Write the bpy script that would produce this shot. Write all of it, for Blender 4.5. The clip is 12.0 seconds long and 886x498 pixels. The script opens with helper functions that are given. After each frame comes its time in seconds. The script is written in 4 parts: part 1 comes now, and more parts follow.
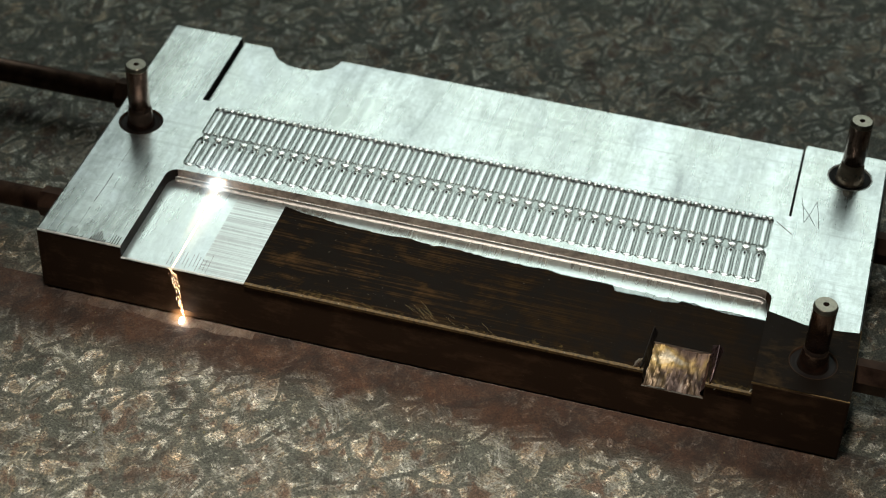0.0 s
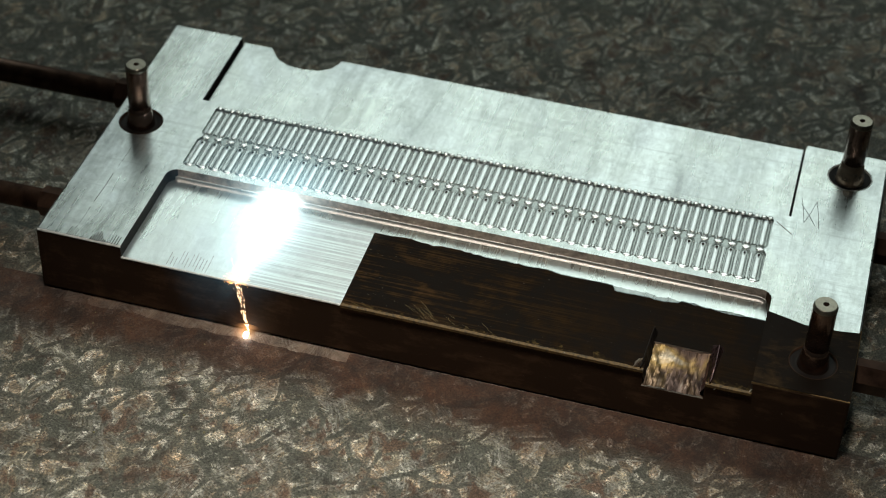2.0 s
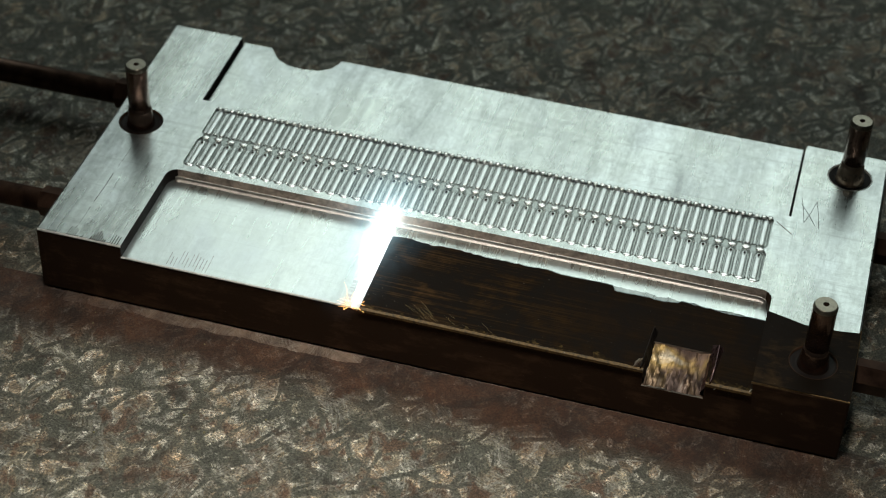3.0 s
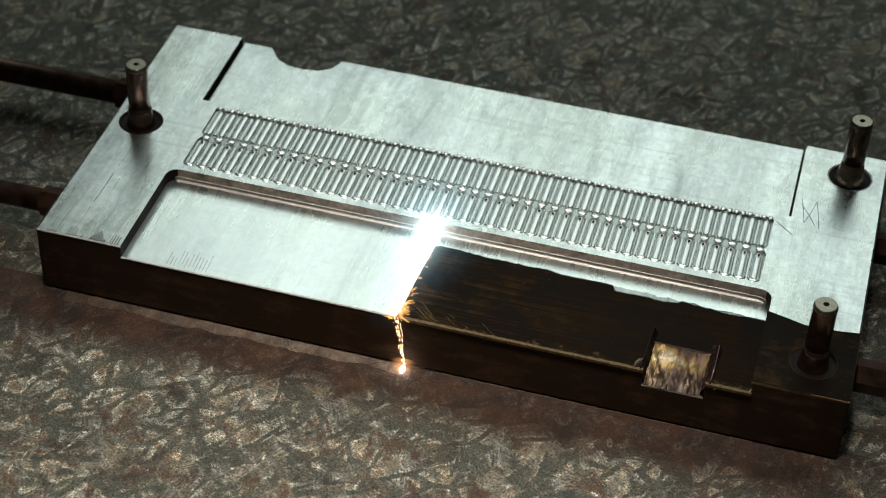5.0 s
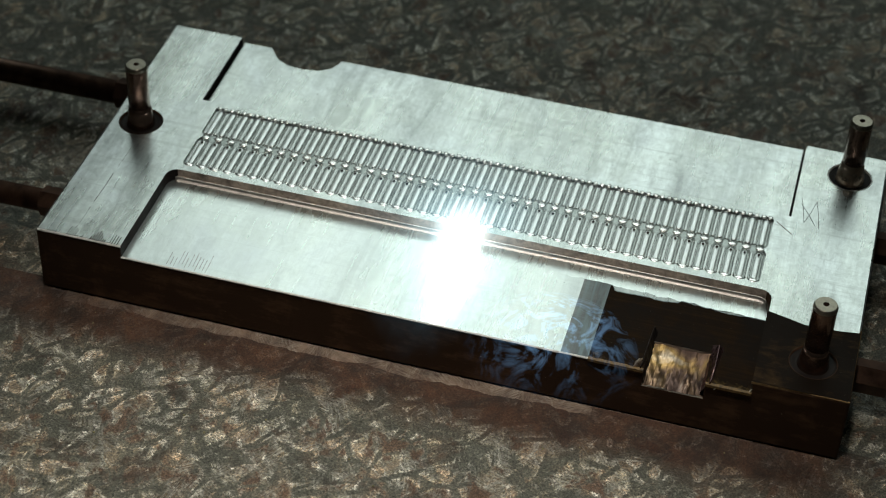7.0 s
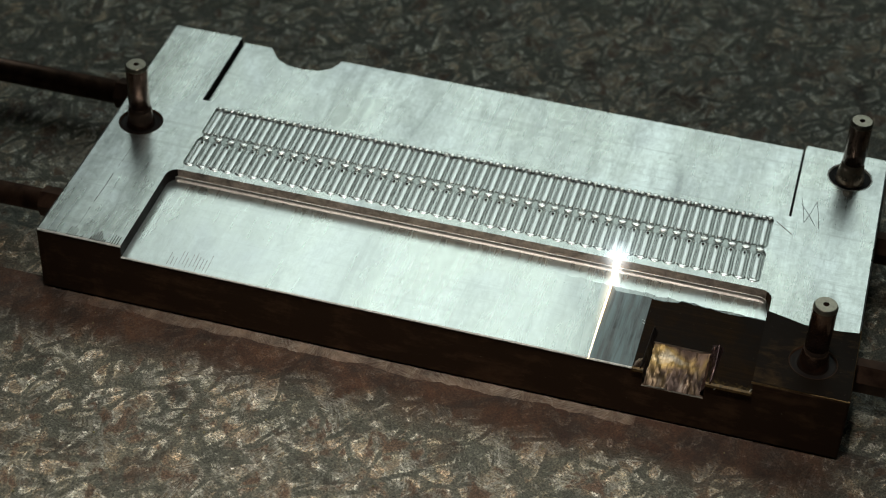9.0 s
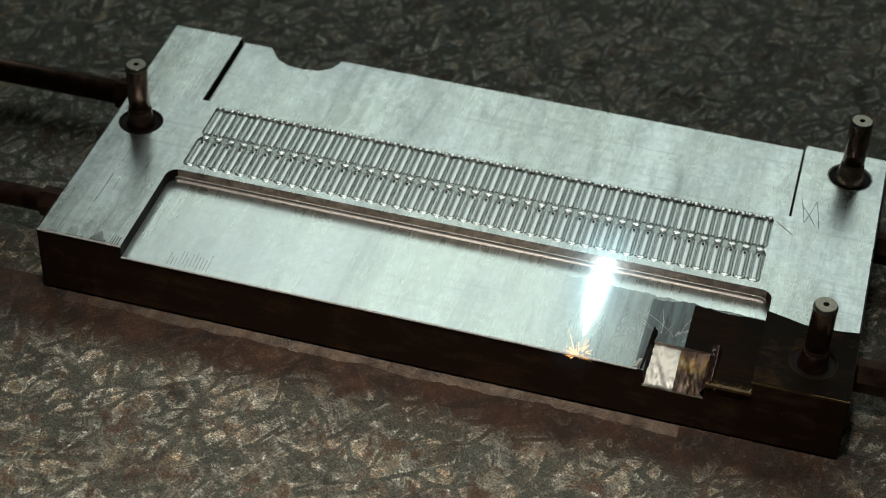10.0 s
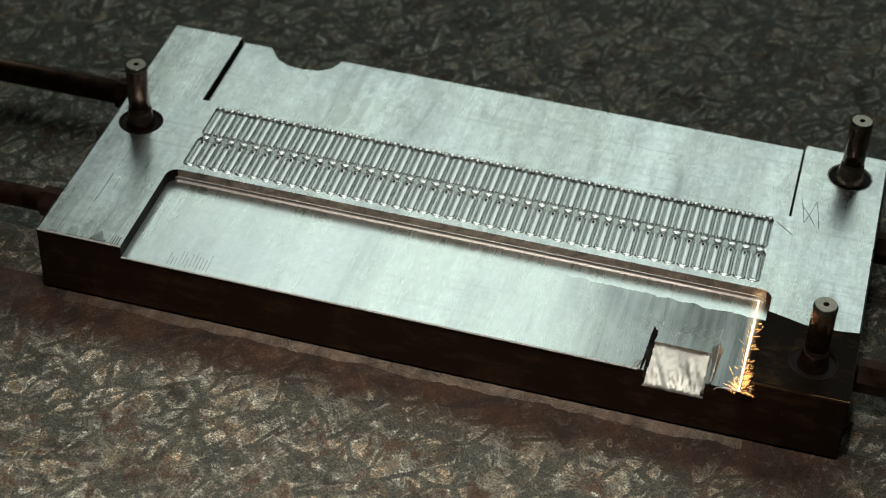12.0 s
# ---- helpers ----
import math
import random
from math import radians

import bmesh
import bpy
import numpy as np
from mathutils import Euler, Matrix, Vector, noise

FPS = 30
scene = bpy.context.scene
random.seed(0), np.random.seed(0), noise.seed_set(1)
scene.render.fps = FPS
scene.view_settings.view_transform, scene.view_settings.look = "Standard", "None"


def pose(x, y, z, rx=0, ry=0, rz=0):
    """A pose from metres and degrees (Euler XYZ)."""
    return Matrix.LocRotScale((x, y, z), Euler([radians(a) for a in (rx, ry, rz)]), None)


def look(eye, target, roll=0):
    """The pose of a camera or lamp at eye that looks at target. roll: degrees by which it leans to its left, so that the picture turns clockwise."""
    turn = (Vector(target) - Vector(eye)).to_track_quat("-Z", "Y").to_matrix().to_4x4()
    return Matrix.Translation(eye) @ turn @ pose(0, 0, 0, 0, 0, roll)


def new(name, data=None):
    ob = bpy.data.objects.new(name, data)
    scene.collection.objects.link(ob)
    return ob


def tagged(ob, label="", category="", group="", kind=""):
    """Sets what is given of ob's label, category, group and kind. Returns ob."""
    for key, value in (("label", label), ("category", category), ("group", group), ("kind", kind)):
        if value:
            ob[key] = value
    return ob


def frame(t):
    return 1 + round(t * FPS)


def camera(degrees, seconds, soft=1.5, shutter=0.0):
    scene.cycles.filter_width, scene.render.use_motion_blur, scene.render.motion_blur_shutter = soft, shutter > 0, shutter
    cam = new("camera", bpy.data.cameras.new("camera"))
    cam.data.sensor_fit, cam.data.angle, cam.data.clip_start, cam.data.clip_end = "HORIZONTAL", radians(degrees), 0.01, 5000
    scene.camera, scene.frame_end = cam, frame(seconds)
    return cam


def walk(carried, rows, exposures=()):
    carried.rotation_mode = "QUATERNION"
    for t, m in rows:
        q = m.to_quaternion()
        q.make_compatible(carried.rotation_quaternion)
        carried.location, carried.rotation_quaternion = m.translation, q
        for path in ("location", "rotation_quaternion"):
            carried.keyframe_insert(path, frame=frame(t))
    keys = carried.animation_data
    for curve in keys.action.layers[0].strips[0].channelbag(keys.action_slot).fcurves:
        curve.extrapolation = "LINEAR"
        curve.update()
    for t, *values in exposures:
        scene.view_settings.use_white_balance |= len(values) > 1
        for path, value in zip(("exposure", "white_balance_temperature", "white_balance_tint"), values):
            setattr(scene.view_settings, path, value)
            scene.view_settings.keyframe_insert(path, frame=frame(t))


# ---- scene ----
H, D = 0.0228, 0.0186            # block height, height of the pocket floor
L, W = 0.240, 0.112              # block length and depth

# ---------------------------------------------------------------- camera
cam = camera(26.25, 12.0, soft=1.0)
EYE = pose(0.2184, -0.38255, 0.38922, 49.047, -1.959, 15.565)
walk(cam, [(0.0, EYE), (12.0, EYE)],
     exposures=[(0.0, 0.22), (1.5, 0.13), (2.5, -0.14), (4.0, -0.12), (5.5, -0.06), (6.5, -0.22), (7.5, -0.20), (9.0, -0.28), (10.0, -0.48), (11.0, -0.52), (12.0, -0.36)])
cam.data.dof.use_dof = True
cam.data.dof.focus_distance = 0.545
cam.data.dof.aperture_fstop = 16.0

# ---------------------------------------------------------------- light
world = bpy.data.worlds.new("workshop_air")
scene.world = world
world.use_nodes = True
world.node_tree.nodes["Background"].inputs[0].default_value = (0.75, 0.85, 0.9, 1)
world.node_tree.nodes["Background"].inputs[1].default_value = 0.034


def area_lamp(name, eye, target, sx, sy, power, color):
    data = bpy.data.lights.new(name, "AREA")
    data.shape, data.size, data.size_y, data.energy, data.color = "RECTANGLE", sx, sy, power, color
    ob = new(name, data)
    ob.matrix_world = look(eye, target)
    return ob


area_lamp("workshop_lamp", (0.03, 0.95, 0.95), (0.11, 0.06, 0.0), 0.95, 0.8, 4.55, (0.86, 1.0, 0.94))
# unseen spot, added to make the bright pool on the bench
spot_data = bpy.data.lights.new("bench_pool_spot", "SPOT")
spot_data.energy, spot_data.color, spot_data.shadow_soft_size = 22.5, (1.0, 0.955, 0.845), 0.05
spot_data.spot_size, spot_data.spot_blend = radians(28.5), 1.0
new("bench_pool_spot", spot_data).matrix_world = look((0.120, -0.12, 0.75), (0.120, -0.064, 0.0))


# ---------------------------------------------------------------- materials
class Nodes:
    """A small builder for node materials in object space."""

    def __init__(self, name):
        self.mat = bpy.data.materials.new(name)
        self.mat.use_nodes = True
        self.tree = self.mat.node_tree
        self.bsdf = self.tree.nodes["Principled BSDF"]
        self.pos = self.add("ShaderNodeTexCoord").outputs["Object"]

    def add(self, kind):
        return self.tree.nodes.new(kind)

    def link(self, a, b):
        self.tree.links.new(a, b)

    def scaled(self, sx, sy, sz, rz=0.0, vector=None):
        node = self.add("ShaderNodeMapping")
        node.vector_type = "TEXTURE"                       # turn first, then scale
        node.inputs["Scale"].default_value = (1 / sx, 1 / sy, 1 / sz)
        node.inputs["Rotation"].default_value = (0, 0, radians(rz))
        self.link(vector or self.pos, node.inputs["Vector"])
        return node.outputs[0]

    def noise(self, vector, scale=1.0, detail=4.0, rough=0.6, warp=0.0):
        node = self.add("ShaderNodeTexNoise")
        node.inputs["Scale"].default_value, node.inputs["Detail"].default_value = scale, detail
        node.inputs["Roughness"].default_value, node.inputs["Distortion"].default_value = rough, warp
        self.link(vector, node.inputs["Vector"])
        return node.outputs["Fac"]

    def ramp(self, fac, *stops):
        node = self.add("ShaderNodeValToRGB")
        ramp = node.color_ramp
        while len(ramp.elements) < len(stops):
            ramp.elements.new(0.5)
        for element, (at, c) in zip(ramp.elements, stops):
            element.position = at
            element.color = (c, c, c, 1) if isinstance(c, (int, float)) else (*c, 1)
        self.link(fac, node.inputs[0])
        return node.outputs[0]

    def mix(self, fac, a, b, blend="MIX"):
        node = self.add("ShaderNodeMix")
        node.data_type, node.blend_type = "RGBA", blend
        for socket, value in ((node.inputs[0], fac), (node.inputs[6], a), (node.inputs[7], b)):
            if isinstance(value, (int, float)):
                socket.default_value = value if socket == node.inputs[0] else (value, value, value, 1)
            elif isinstance(value, tuple):
                socket.default_value = (*value, 1)
            else:
                self.link(value, socket)
        return node.outputs[2]

    def math(self, op, a, b=0.0, c=0.0):
        node = self.add("ShaderNodeMath")
        node.operation = op
        for socket, value in zip(node.inputs, (a, b, c)):
            if isinstance(value, (int, float)):
                socket.default_value = value
            else:
                self.link(value, socket)
        return node.outputs[0]

    def axes(self):
        node = self.add("ShaderNodeSeparateXYZ")
        self.link(self.pos, node.inputs[0])
        return node.outputs

    def finish(self, color, rough, metal=0.0, bump=None, strength=0.2, distance=0.0005):
        for name, value in (("Base Color", color), ("Roughness", rough), ("Metallic", metal)):
            socket = self.bsdf.inputs[name]
            if isinstance(value, tuple):
                socket.default_value = (*value, 1)
            elif isinstance(value, (int, float)):
                socket.default_value = value
            else:
                self.link(value, socket)
        if bump is not None:
            node = self.add("ShaderNodeBump")
            node.inputs["Strength"].default_value, node.inputs["Distance"].default_value = strength, distance
            self.link(bump, node.inputs["Height"])
            self.link(node.outputs[0], self.bsdf.inputs["Normal"])
        return self.mat


def clean_steel():
    n = Nodes("clean_steel")
    x, y, z = n.axes()
    lay = n.noise(n.scaled(420, 26, 60), 1.0, 5, 0.65, 0.3)           # brush marks along the depth
    fine = n.noise(n.scaled(2600, 90, 300), 1.0, 3, 0.6)
    cloud = n.noise(n.scaled(38, 30, 30), 1.0, 5, 0.6, 0.5)
    bands = n.noise(n.scaled(110, 3, 10), 1.0, 2, 0.5)
    spots = n.noise(n.scaled(700, 700, 700), 1.0, 2, 0.5)
    tone = n.mix(0.5, n.ramp(lay, (0.28, 0.30), (0.72, 0.80)), n.ramp(cloud, (0.28, 0.34), (0.72, 0.76)))
    tone = n.mix(0.25, tone, n.ramp(bands, (0.35, 0.30), (0.65, 0.80)))
    tone = n.mix(n.ramp(spots, (0.73, 0.0), (0.78, 0.6)), tone, 0.10)
    stain = n.noise(n.scaled(70, 17, 30), 1.3, 6, 0.7, 0.9)
    tone = n.mix(n.ramp(stain, (0.50, 0.0), (0.72, 0.70)), tone, 0.24)
    mottle = n.noise(n.scaled(330, 260, 260), 1.0, 7, 0.72, 0.8)
    tone = n.mix(1.0, tone, n.ramp(mottle, (0.30, 0.78), (0.70, 1.20)), "MULTIPLY")
    rows = n.noise(n.scaled(12, 520, 60), 1.0, 4, 0.6, 0.2)
    tone = n.mix(n.ramp(rows, (0.55, 0.0), (0.68, 0.45)), tone, 0.36)
    tone = n.mix(n.ramp(fine, (0.55, 0.0), (0.75, 0.20)), tone, 0.34)
    tint = n.mix(n.ramp(cloud, (0.35, 0.0), (0.7, 1.0)), (0.94, 1.0, 0.95), (0.93, 0.99, 1.0))
    # a grey haze that the cleaning left towards the chipped gate, up to the old film's ragged edge
    wavy = n.math("ADD", x, n.math("ADD", n.math("MULTIPLY", n.math("SUBTRACT", bands, 0.5), 0.035), n.math("MULTIPLY", n.math("SUBTRACT", cloud, 0.5), 0.03)))
    rim = n.math("SUBTRACT", 0.0372, n.math("MULTIPLY", x, 0.031))
    rim = n.math("ADD", rim, n.math("MULTIPLY", n.math("SUBTRACT", n.noise(n.scaled(150, 1, 1), 1.0, 3, 0.6), 0.5), 0.004))
    reach = n.math("MULTIPLY", n.ramp(wavy, (0.146, 0.0), (0.168, 0.50), (0.188, 1.0)), n.math("LESS_THAN", y, rim))
    inside = n.math("LESS_THAN", z, 0.0205)
    # freshly cleaned floor, lifted further to put the lamp's reflection into its tone
    tone = n.mix(n.math("MULTIPLY", n.math("LESS_THAN", z, 0.0190), 0.45), tone, 0.84)
    haze = n.math("MULTIPLY", n.math("MULTIPLY", reach, inside), 0.94)
    color = n.mix(1.0, n.mix(haze, tone, n.ramp(lay, (0.35, 0.07), (0.65, 0.20))), tint, "MULTIPLY")
    rough = n.ramp(n.mix(0.5, lay, cloud), (0.35, 0.22), (0.65, 0.36))
    bump = n.mix(0.4, lay, fine)
    return n.finish(color, rough, 0.95, bump, 0.22, 0.0002)


def oxide(name, dark=(0.016, 0.009, 0.006), light=(0.085, 0.045, 0.016), metal=0.45, stretch=(60, 520, 200), gold=False):
    n = Nodes(name)
    streak = n.noise(n.scaled(*stretch), 1.0, 6, 0.7, 0.2)
    cloud = n.noise(n.scaled(90, 90, 90), 1.0, 5, 0.65, 0.4)
    fleck = n.noise(n.scaled(1300, 1300, 1300), 1.0, 2, 0.5)
    color = n.mix(n.ramp(n.mix(0.45, streak, cloud), (0.50, 0.0), (0.70, 1.0)), dark, light)
    color = n.mix(n.ramp(fleck, (0.74, 0.0), (0.79, 0.7)), color, (0.35, 0.30, 0.22))
    if gold:
        x, y, z = n.axes()
        color = n.mix(n.math("MULTIPLY", n.ramp(x, (0.105, 0.0), (0.165, 0.85)), 1.0), color, n.mix(n.ramp(cloud, (0.4, 0.0), (0.7, 1.0)), dark, tuple(0.13 * c for c in light)))
        reach = n.math("SUBTRACT", n.math("MULTIPLY", n.noise(n.scaled(95, 95, 95), 1.0, 5, 0.7, 0.6), 0.020), 0.0088)
        worn = n.math("MULTIPLY", n.math("LESS_THAN", y, reach), n.ramp(n.noise(n.scaled(700, 900, 300), 1.0, 4, 0.7), (0.50, 0.05), (0.68, 0.7)))
        color = n.mix(worn, color, (0.11, 0.072, 0.024))
    rough = n.ramp(cloud, (0.3, 0.48), (0.7, 0.68))
    n.bsdf.inputs["Specular IOR Level"].default_value = 0.04
    return n.finish(color, rough, metal, n.mix(0.5, streak, fleck), 0.18, 0.0002)


def bench_steel(name, rusty_only=False):
    """Ground and rusted bench plate: patches of crossing grinder strokes."""
    n = Nodes(name)
    x, y, z = n.axes()
    bent = n.add("ShaderNodeVectorMath")
    bent.operation = "MULTIPLY_ADD"
    wobble = n.add("ShaderNodeTexNoise")
    wobble.inputs["Scale"].default_value, wobble.inputs["Detail"].default_value = 130.0, 3.0
    n.link(n.pos, wobble.inputs["Vector"])
    n.link(wobble.outputs["Color"], bent.inputs[0])
    bent.inputs[1].default_value = (0.0035, 0.0035, 0.0)
    n.link(n.pos, bent.inputs[2])
    # leaf-shaped patches, each ground in its own direction
    strokes, tones, hues = None, None, None
    for angle, sx, sy in ((32, 205, 92), (-38, 185, 84)):
        cells = n.add("ShaderNodeTexVoronoi")
        cells.inputs["Scale"].default_value = 1.0
        n.link(n.scaled(sx, sy, 1, angle, bent.outputs[0]), cells.inputs["Vector"])
        pick = n.add("ShaderNodeSeparateColor")
        n.link(cells.outputs["Color"], pick.inputs[0])
        turn = n.add("ShaderNodeVectorRotate")
        turn.rotation_type = "Z_AXIS"
        n.link(n.pos, turn.inputs["Vector"])
        n.link(n.math("MULTIPLY", pick.outputs[0], 3.14), turn.inputs["Angle"])
        line = n.noise(n.scaled(2300, 230, 1, 0, turn.outputs[0]), 1.0, 4, 0.65, 0.5)
        lit = n.math("MULTIPLY", n.ramp(line, (0.46, 0.0), (0.56, 1.0)), n.ramp(pick.outputs[1], (0.10, 0.15), (0.90, 1.0)))
        strokes = lit if strokes is None else n.math("MULTIPLY", n.math("ADD", strokes, lit), 0.62)
        tones = pick.outputs[2] if tones is None else n.math("MULTIPLY", n.math("ADD", tones, pick.outputs[2]), 0.5)
        hues = pick.outputs[1] if hues is None else n.math("MULTIPLY", n.math("ADD", hues, pick.outputs[0]), 0.5)
    blotch = n.noise(n.scaled(85, 85, 85), 1.0, 6, 0.65, 0.8)
    rust = n.noise(n.scaled(42, 42, 42), 1.0, 6, 0.7, 0.4)
    island = n.noise(n.scaled(150, 105, 1, 25), 1.0, 4, 0.6, 0.5)
    pits = n.noise(n.scaled(900, 900, 900), 1.0, 3, 0.6)
    fuzz = n.noise(n.scaled(1500, 1500, 1500), 1.0, 5, 0.75, 0.6)
    base = n.mix(n.ramp(tones, (0.22, 0.0), (0.78, 1.0)), (0.072, 0.062, 0.042), (0.215, 0.190, 0.148))
    base = n.mix(1.0, base, n.ramp(hues, (0.25, (1.16, 0.93, 0.73)), (0.50, (1.03, 0.97, 0.82)), (0.75, (0.97, 1.0, 0.93))), "MULTIPLY")
    base = n.mix(1.0, base, n.ramp(blotch, (0.35, 0.55), (0.68, 1.35)), "MULTIPLY")
    base = n.mix(1.0, base, n.ramp(fuzz, (0.37, 0.28), (0.63, 1.8)), "MULTIPLY")
    base = n.mix(n.math("MULTIPLY", strokes, 0.80), base, (0.52, 0.505, 0.455))
    # bright bruises where two strokes met
    bruise = n.math("MULTIPLY", n.ramp(n.noise(n.scaled(330, 170, 1, 33, bent.outputs[0]), 1.0, 4, 0.65, 0.8), (0.54, 0.0), (0.63, 1.0)), n.ramp(fuzz, (0.42, 0.1), (0.60, 1.0)))
    base = n.mix(n.math("MULTIPLY", bruise, 0.75), base, (0.74, 0.71, 0.63))
    # broad grey-green grinder tracks that cross like leaf ribs, each with a bright burr beside it
    track, burr = None, None
    for angle, sx, sy in ((28, 62, 128), (-35, 118, 58), (80, 70, 140)):
        ribs = n.add("ShaderNodeTexVoronoi")
        ribs.feature = "DISTANCE_TO_EDGE"
        ribs.inputs["Scale"].default_value = 1.0
        n.link(n.scaled(sx, sy, 1, angle, bent.outputs[0]), ribs.inputs["Vector"])
        off = n.math("ADD", ribs.outputs[0], n.math("MULTIPLY", n.math("SUBTRACT", fuzz, 0.5), 0.07))
        some = n.ramp(n.noise(n.scaled(75, 75, 1, angle * 1.7 + 40), 1.0, 2, 0.5), (0.46, 0.0), (0.53, 1.0))
        dark = n.math("MULTIPLY", n.ramp(off, (0.055, 1.0), (0.105, 0.0)), some)
        side = n.math("MULTIPLY", n.ramp(off, (0.085, 0.0), (0.115, 1.0), (0.14, 0.8), (0.21, 0.0)), some)
        track = dark if track is None else n.math("MAXIMUM", track, dark)
        burr = side if burr is None else n.math("MAXIMUM", burr, side)
    burr = n.math("MULTIPLY", burr, n.ramp(fuzz, (0.40, 0.15), (0.62, 1.0)))
    base = n.mix(1.0, base, n.ramp(burr, (0.0, 0.88), (1.0, 2.1)), "MULTIPLY")
    groove = n.mix(n.ramp(fuzz, (0.35, 0.0), (0.65, 1.0)), (0.030, 0.031, 0.022), (0.105, 0.106, 0.085))
    base = n.mix(n.math("MULTIPLY", track, 0.80), base, groove)
    base = n.mix(n.math("MULTIPLY", n.ramp(island, (0.53, 0.0), (0.60, 0.85)), n.math("SUBTRACT", 1.0, track)), base, n.mix(n.ramp(fuzz, (0.35, 0.0), (0.65, 1.0)), (0.042, 0.021, 0.013), (0.150, 0.078, 0.045)))
    near = n.add("ShaderNodeMapRange")                     # rust gathers along the block's front, its colour darkened for shade
    near.inputs["From Min"].default_value, near.inputs["From Max"].default_value = -0.024, -0.012
    n.link(n.math("ADD", y, n.math("MULTIPLY", n.math("SUBTRACT", rust, 0.5), 0.02)), near.inputs["Value"])
    back = n.math("LESS_THAN", y, 0.004)
    along = n.math("ABSOLUTE", n.math("SUBTRACT", n.math("ADD", x, n.math("MULTIPLY", n.math("SUBTRACT", rust, 0.5), 0.06)), 0.108))
    within = n.ramp(along, (0.122, 1.0), (0.150, 0.0))
    band = n.math("MULTIPLY", n.math("MULTIPLY", near.outputs[0], back), within)
    red = n.math("MAXIMUM", n.math("MULTIPLY", n.ramp(rust, (0.55, 0.0), (0.66, 0.8)), n.math("SUBTRACT", 1.0, n.math("MULTIPLY", burr, 0.6))), n.math("MULTIPLY", band, 0.9))
    # rust red, deepened to carry the block's shade as well
    color = n.mix(red, base, n.mix(n.ramp(blotch, (0.4, 0.0), (0.7, 1.0)), (0.022, 0.008, 0.004), (0.085, 0.032, 0.014)))
    color = n.mix(0.5, color, n.mix(1.0, color, n.ramp(fuzz, (0.36, 0.3), (0.64, 1.8)), "MULTIPLY"))
    color = n.mix(n.ramp(pits, (0.68, 0.0), (0.75, 0.8)), color, (0.012, 0.010, 0.008))
    metal = n.math("MULTIPLY", n.math("MULTIPLY", n.math("SUBTRACT", 1.0, red), n.math("ADD", 0.05, n.math("MULTIPLY", strokes, 0.55))), 1.0)
    rough = n.mix(red, n.ramp(blotch, (0.3, 0.44), (0.7, 0.66)), 0.70)
    if not rusty_only:
        wave = n.noise(n.scaled(55, 1, 1), 1.0, 4, 0.6)
        edge = n.math("ADD", n.math("MULTIPLY", n.math("SUBTRACT", wave, 0.5), 0.008), -0.0038)
        swath = n.math("MULTIPLY", n.math("GREATER_THAN", y, edge), back)
        swath = n.math("MULTIPLY", swath, n.math("MULTIPLY", n.math("GREATER_THAN", x, 0.008), n.math("LESS_THAN", x, 0.2165)))
        bare = n.mix(n.ramp(blotch, (0.35, 0.0), (0.65, 1.0)), (0.08, 0.044, 0.030), (0.30, 0.215, 0.16))
        bare = n.mix(n.math("MULTIPLY", strokes, 0.6), bare, (0.55, 0.48, 0.40))
        swath = n.math("MULTIPLY", swath, n.math("MULTIPLY", n.ramp(x, (0.02, 0.25), (0.075, 0.85)), n.ramp(n.noise(n.scaled(160, 60, 1), 1.0, 3, 0.6), (0.38, 0.45), (0.55, 1.0))))
        color, metal = n.mix(swath, color, bare), n.math("ADD", metal, n.math("MULTIPLY", swath, 0.3))
    height = n.mix(0.35, n.mix(0.6, blotch, strokes), n.mix(0.5, pits, fuzz))
    return n.finish(color, rough, metal, height, 0.7, 0.0009)


def residue_grey():
    """Residue of a first pass: nearly bright at one end of the pocket, dark grey-green at the other."""
    n = Nodes("grey_residue")
    x, y, z = n.axes()
    lines = n.noise(n.scaled(16, 1300, 100), 1.0, 4, 0.65, 0.2)
    cross = n.noise(n.scaled(520, 34, 100), 1.0, 4, 0.65, 0.3)
    cloud = n.noise(n.scaled(150, 90, 60), 1.0, 6, 0.68, 0.6)
    light = n.mix(n.ramp(lines, (0.44, 0.0), (0.58, 1.0)), n.ramp(cloud, (0.3, 0.40), (0.7, 0.62)), (0.70, 0.74, 0.72))
    dark = n.mix(n.ramp(cross, (0.40, 0.0), (0.62, 1.0)), n.ramp(cloud, (0.3, 0.05), (0.7, 0.13)), (0.14, 0.165, 0.17))
    along = n.math("ADD", x, n.math("MULTIPLY", n.math("SUBTRACT", cross, 0.5), 0.012))
    color = n.mix(n.ramp(along, (0.112, 0.0), (0.126, 0.55), (0.150, 0.70), (0.164, 1.0)), light, dark)
    return n.finish(color, n.ramp(cloud, (0.3, 0.34), (0.7, 0.5)), 0.95, n.mix(0.5, lines, cross), 0.10, 0.0002)


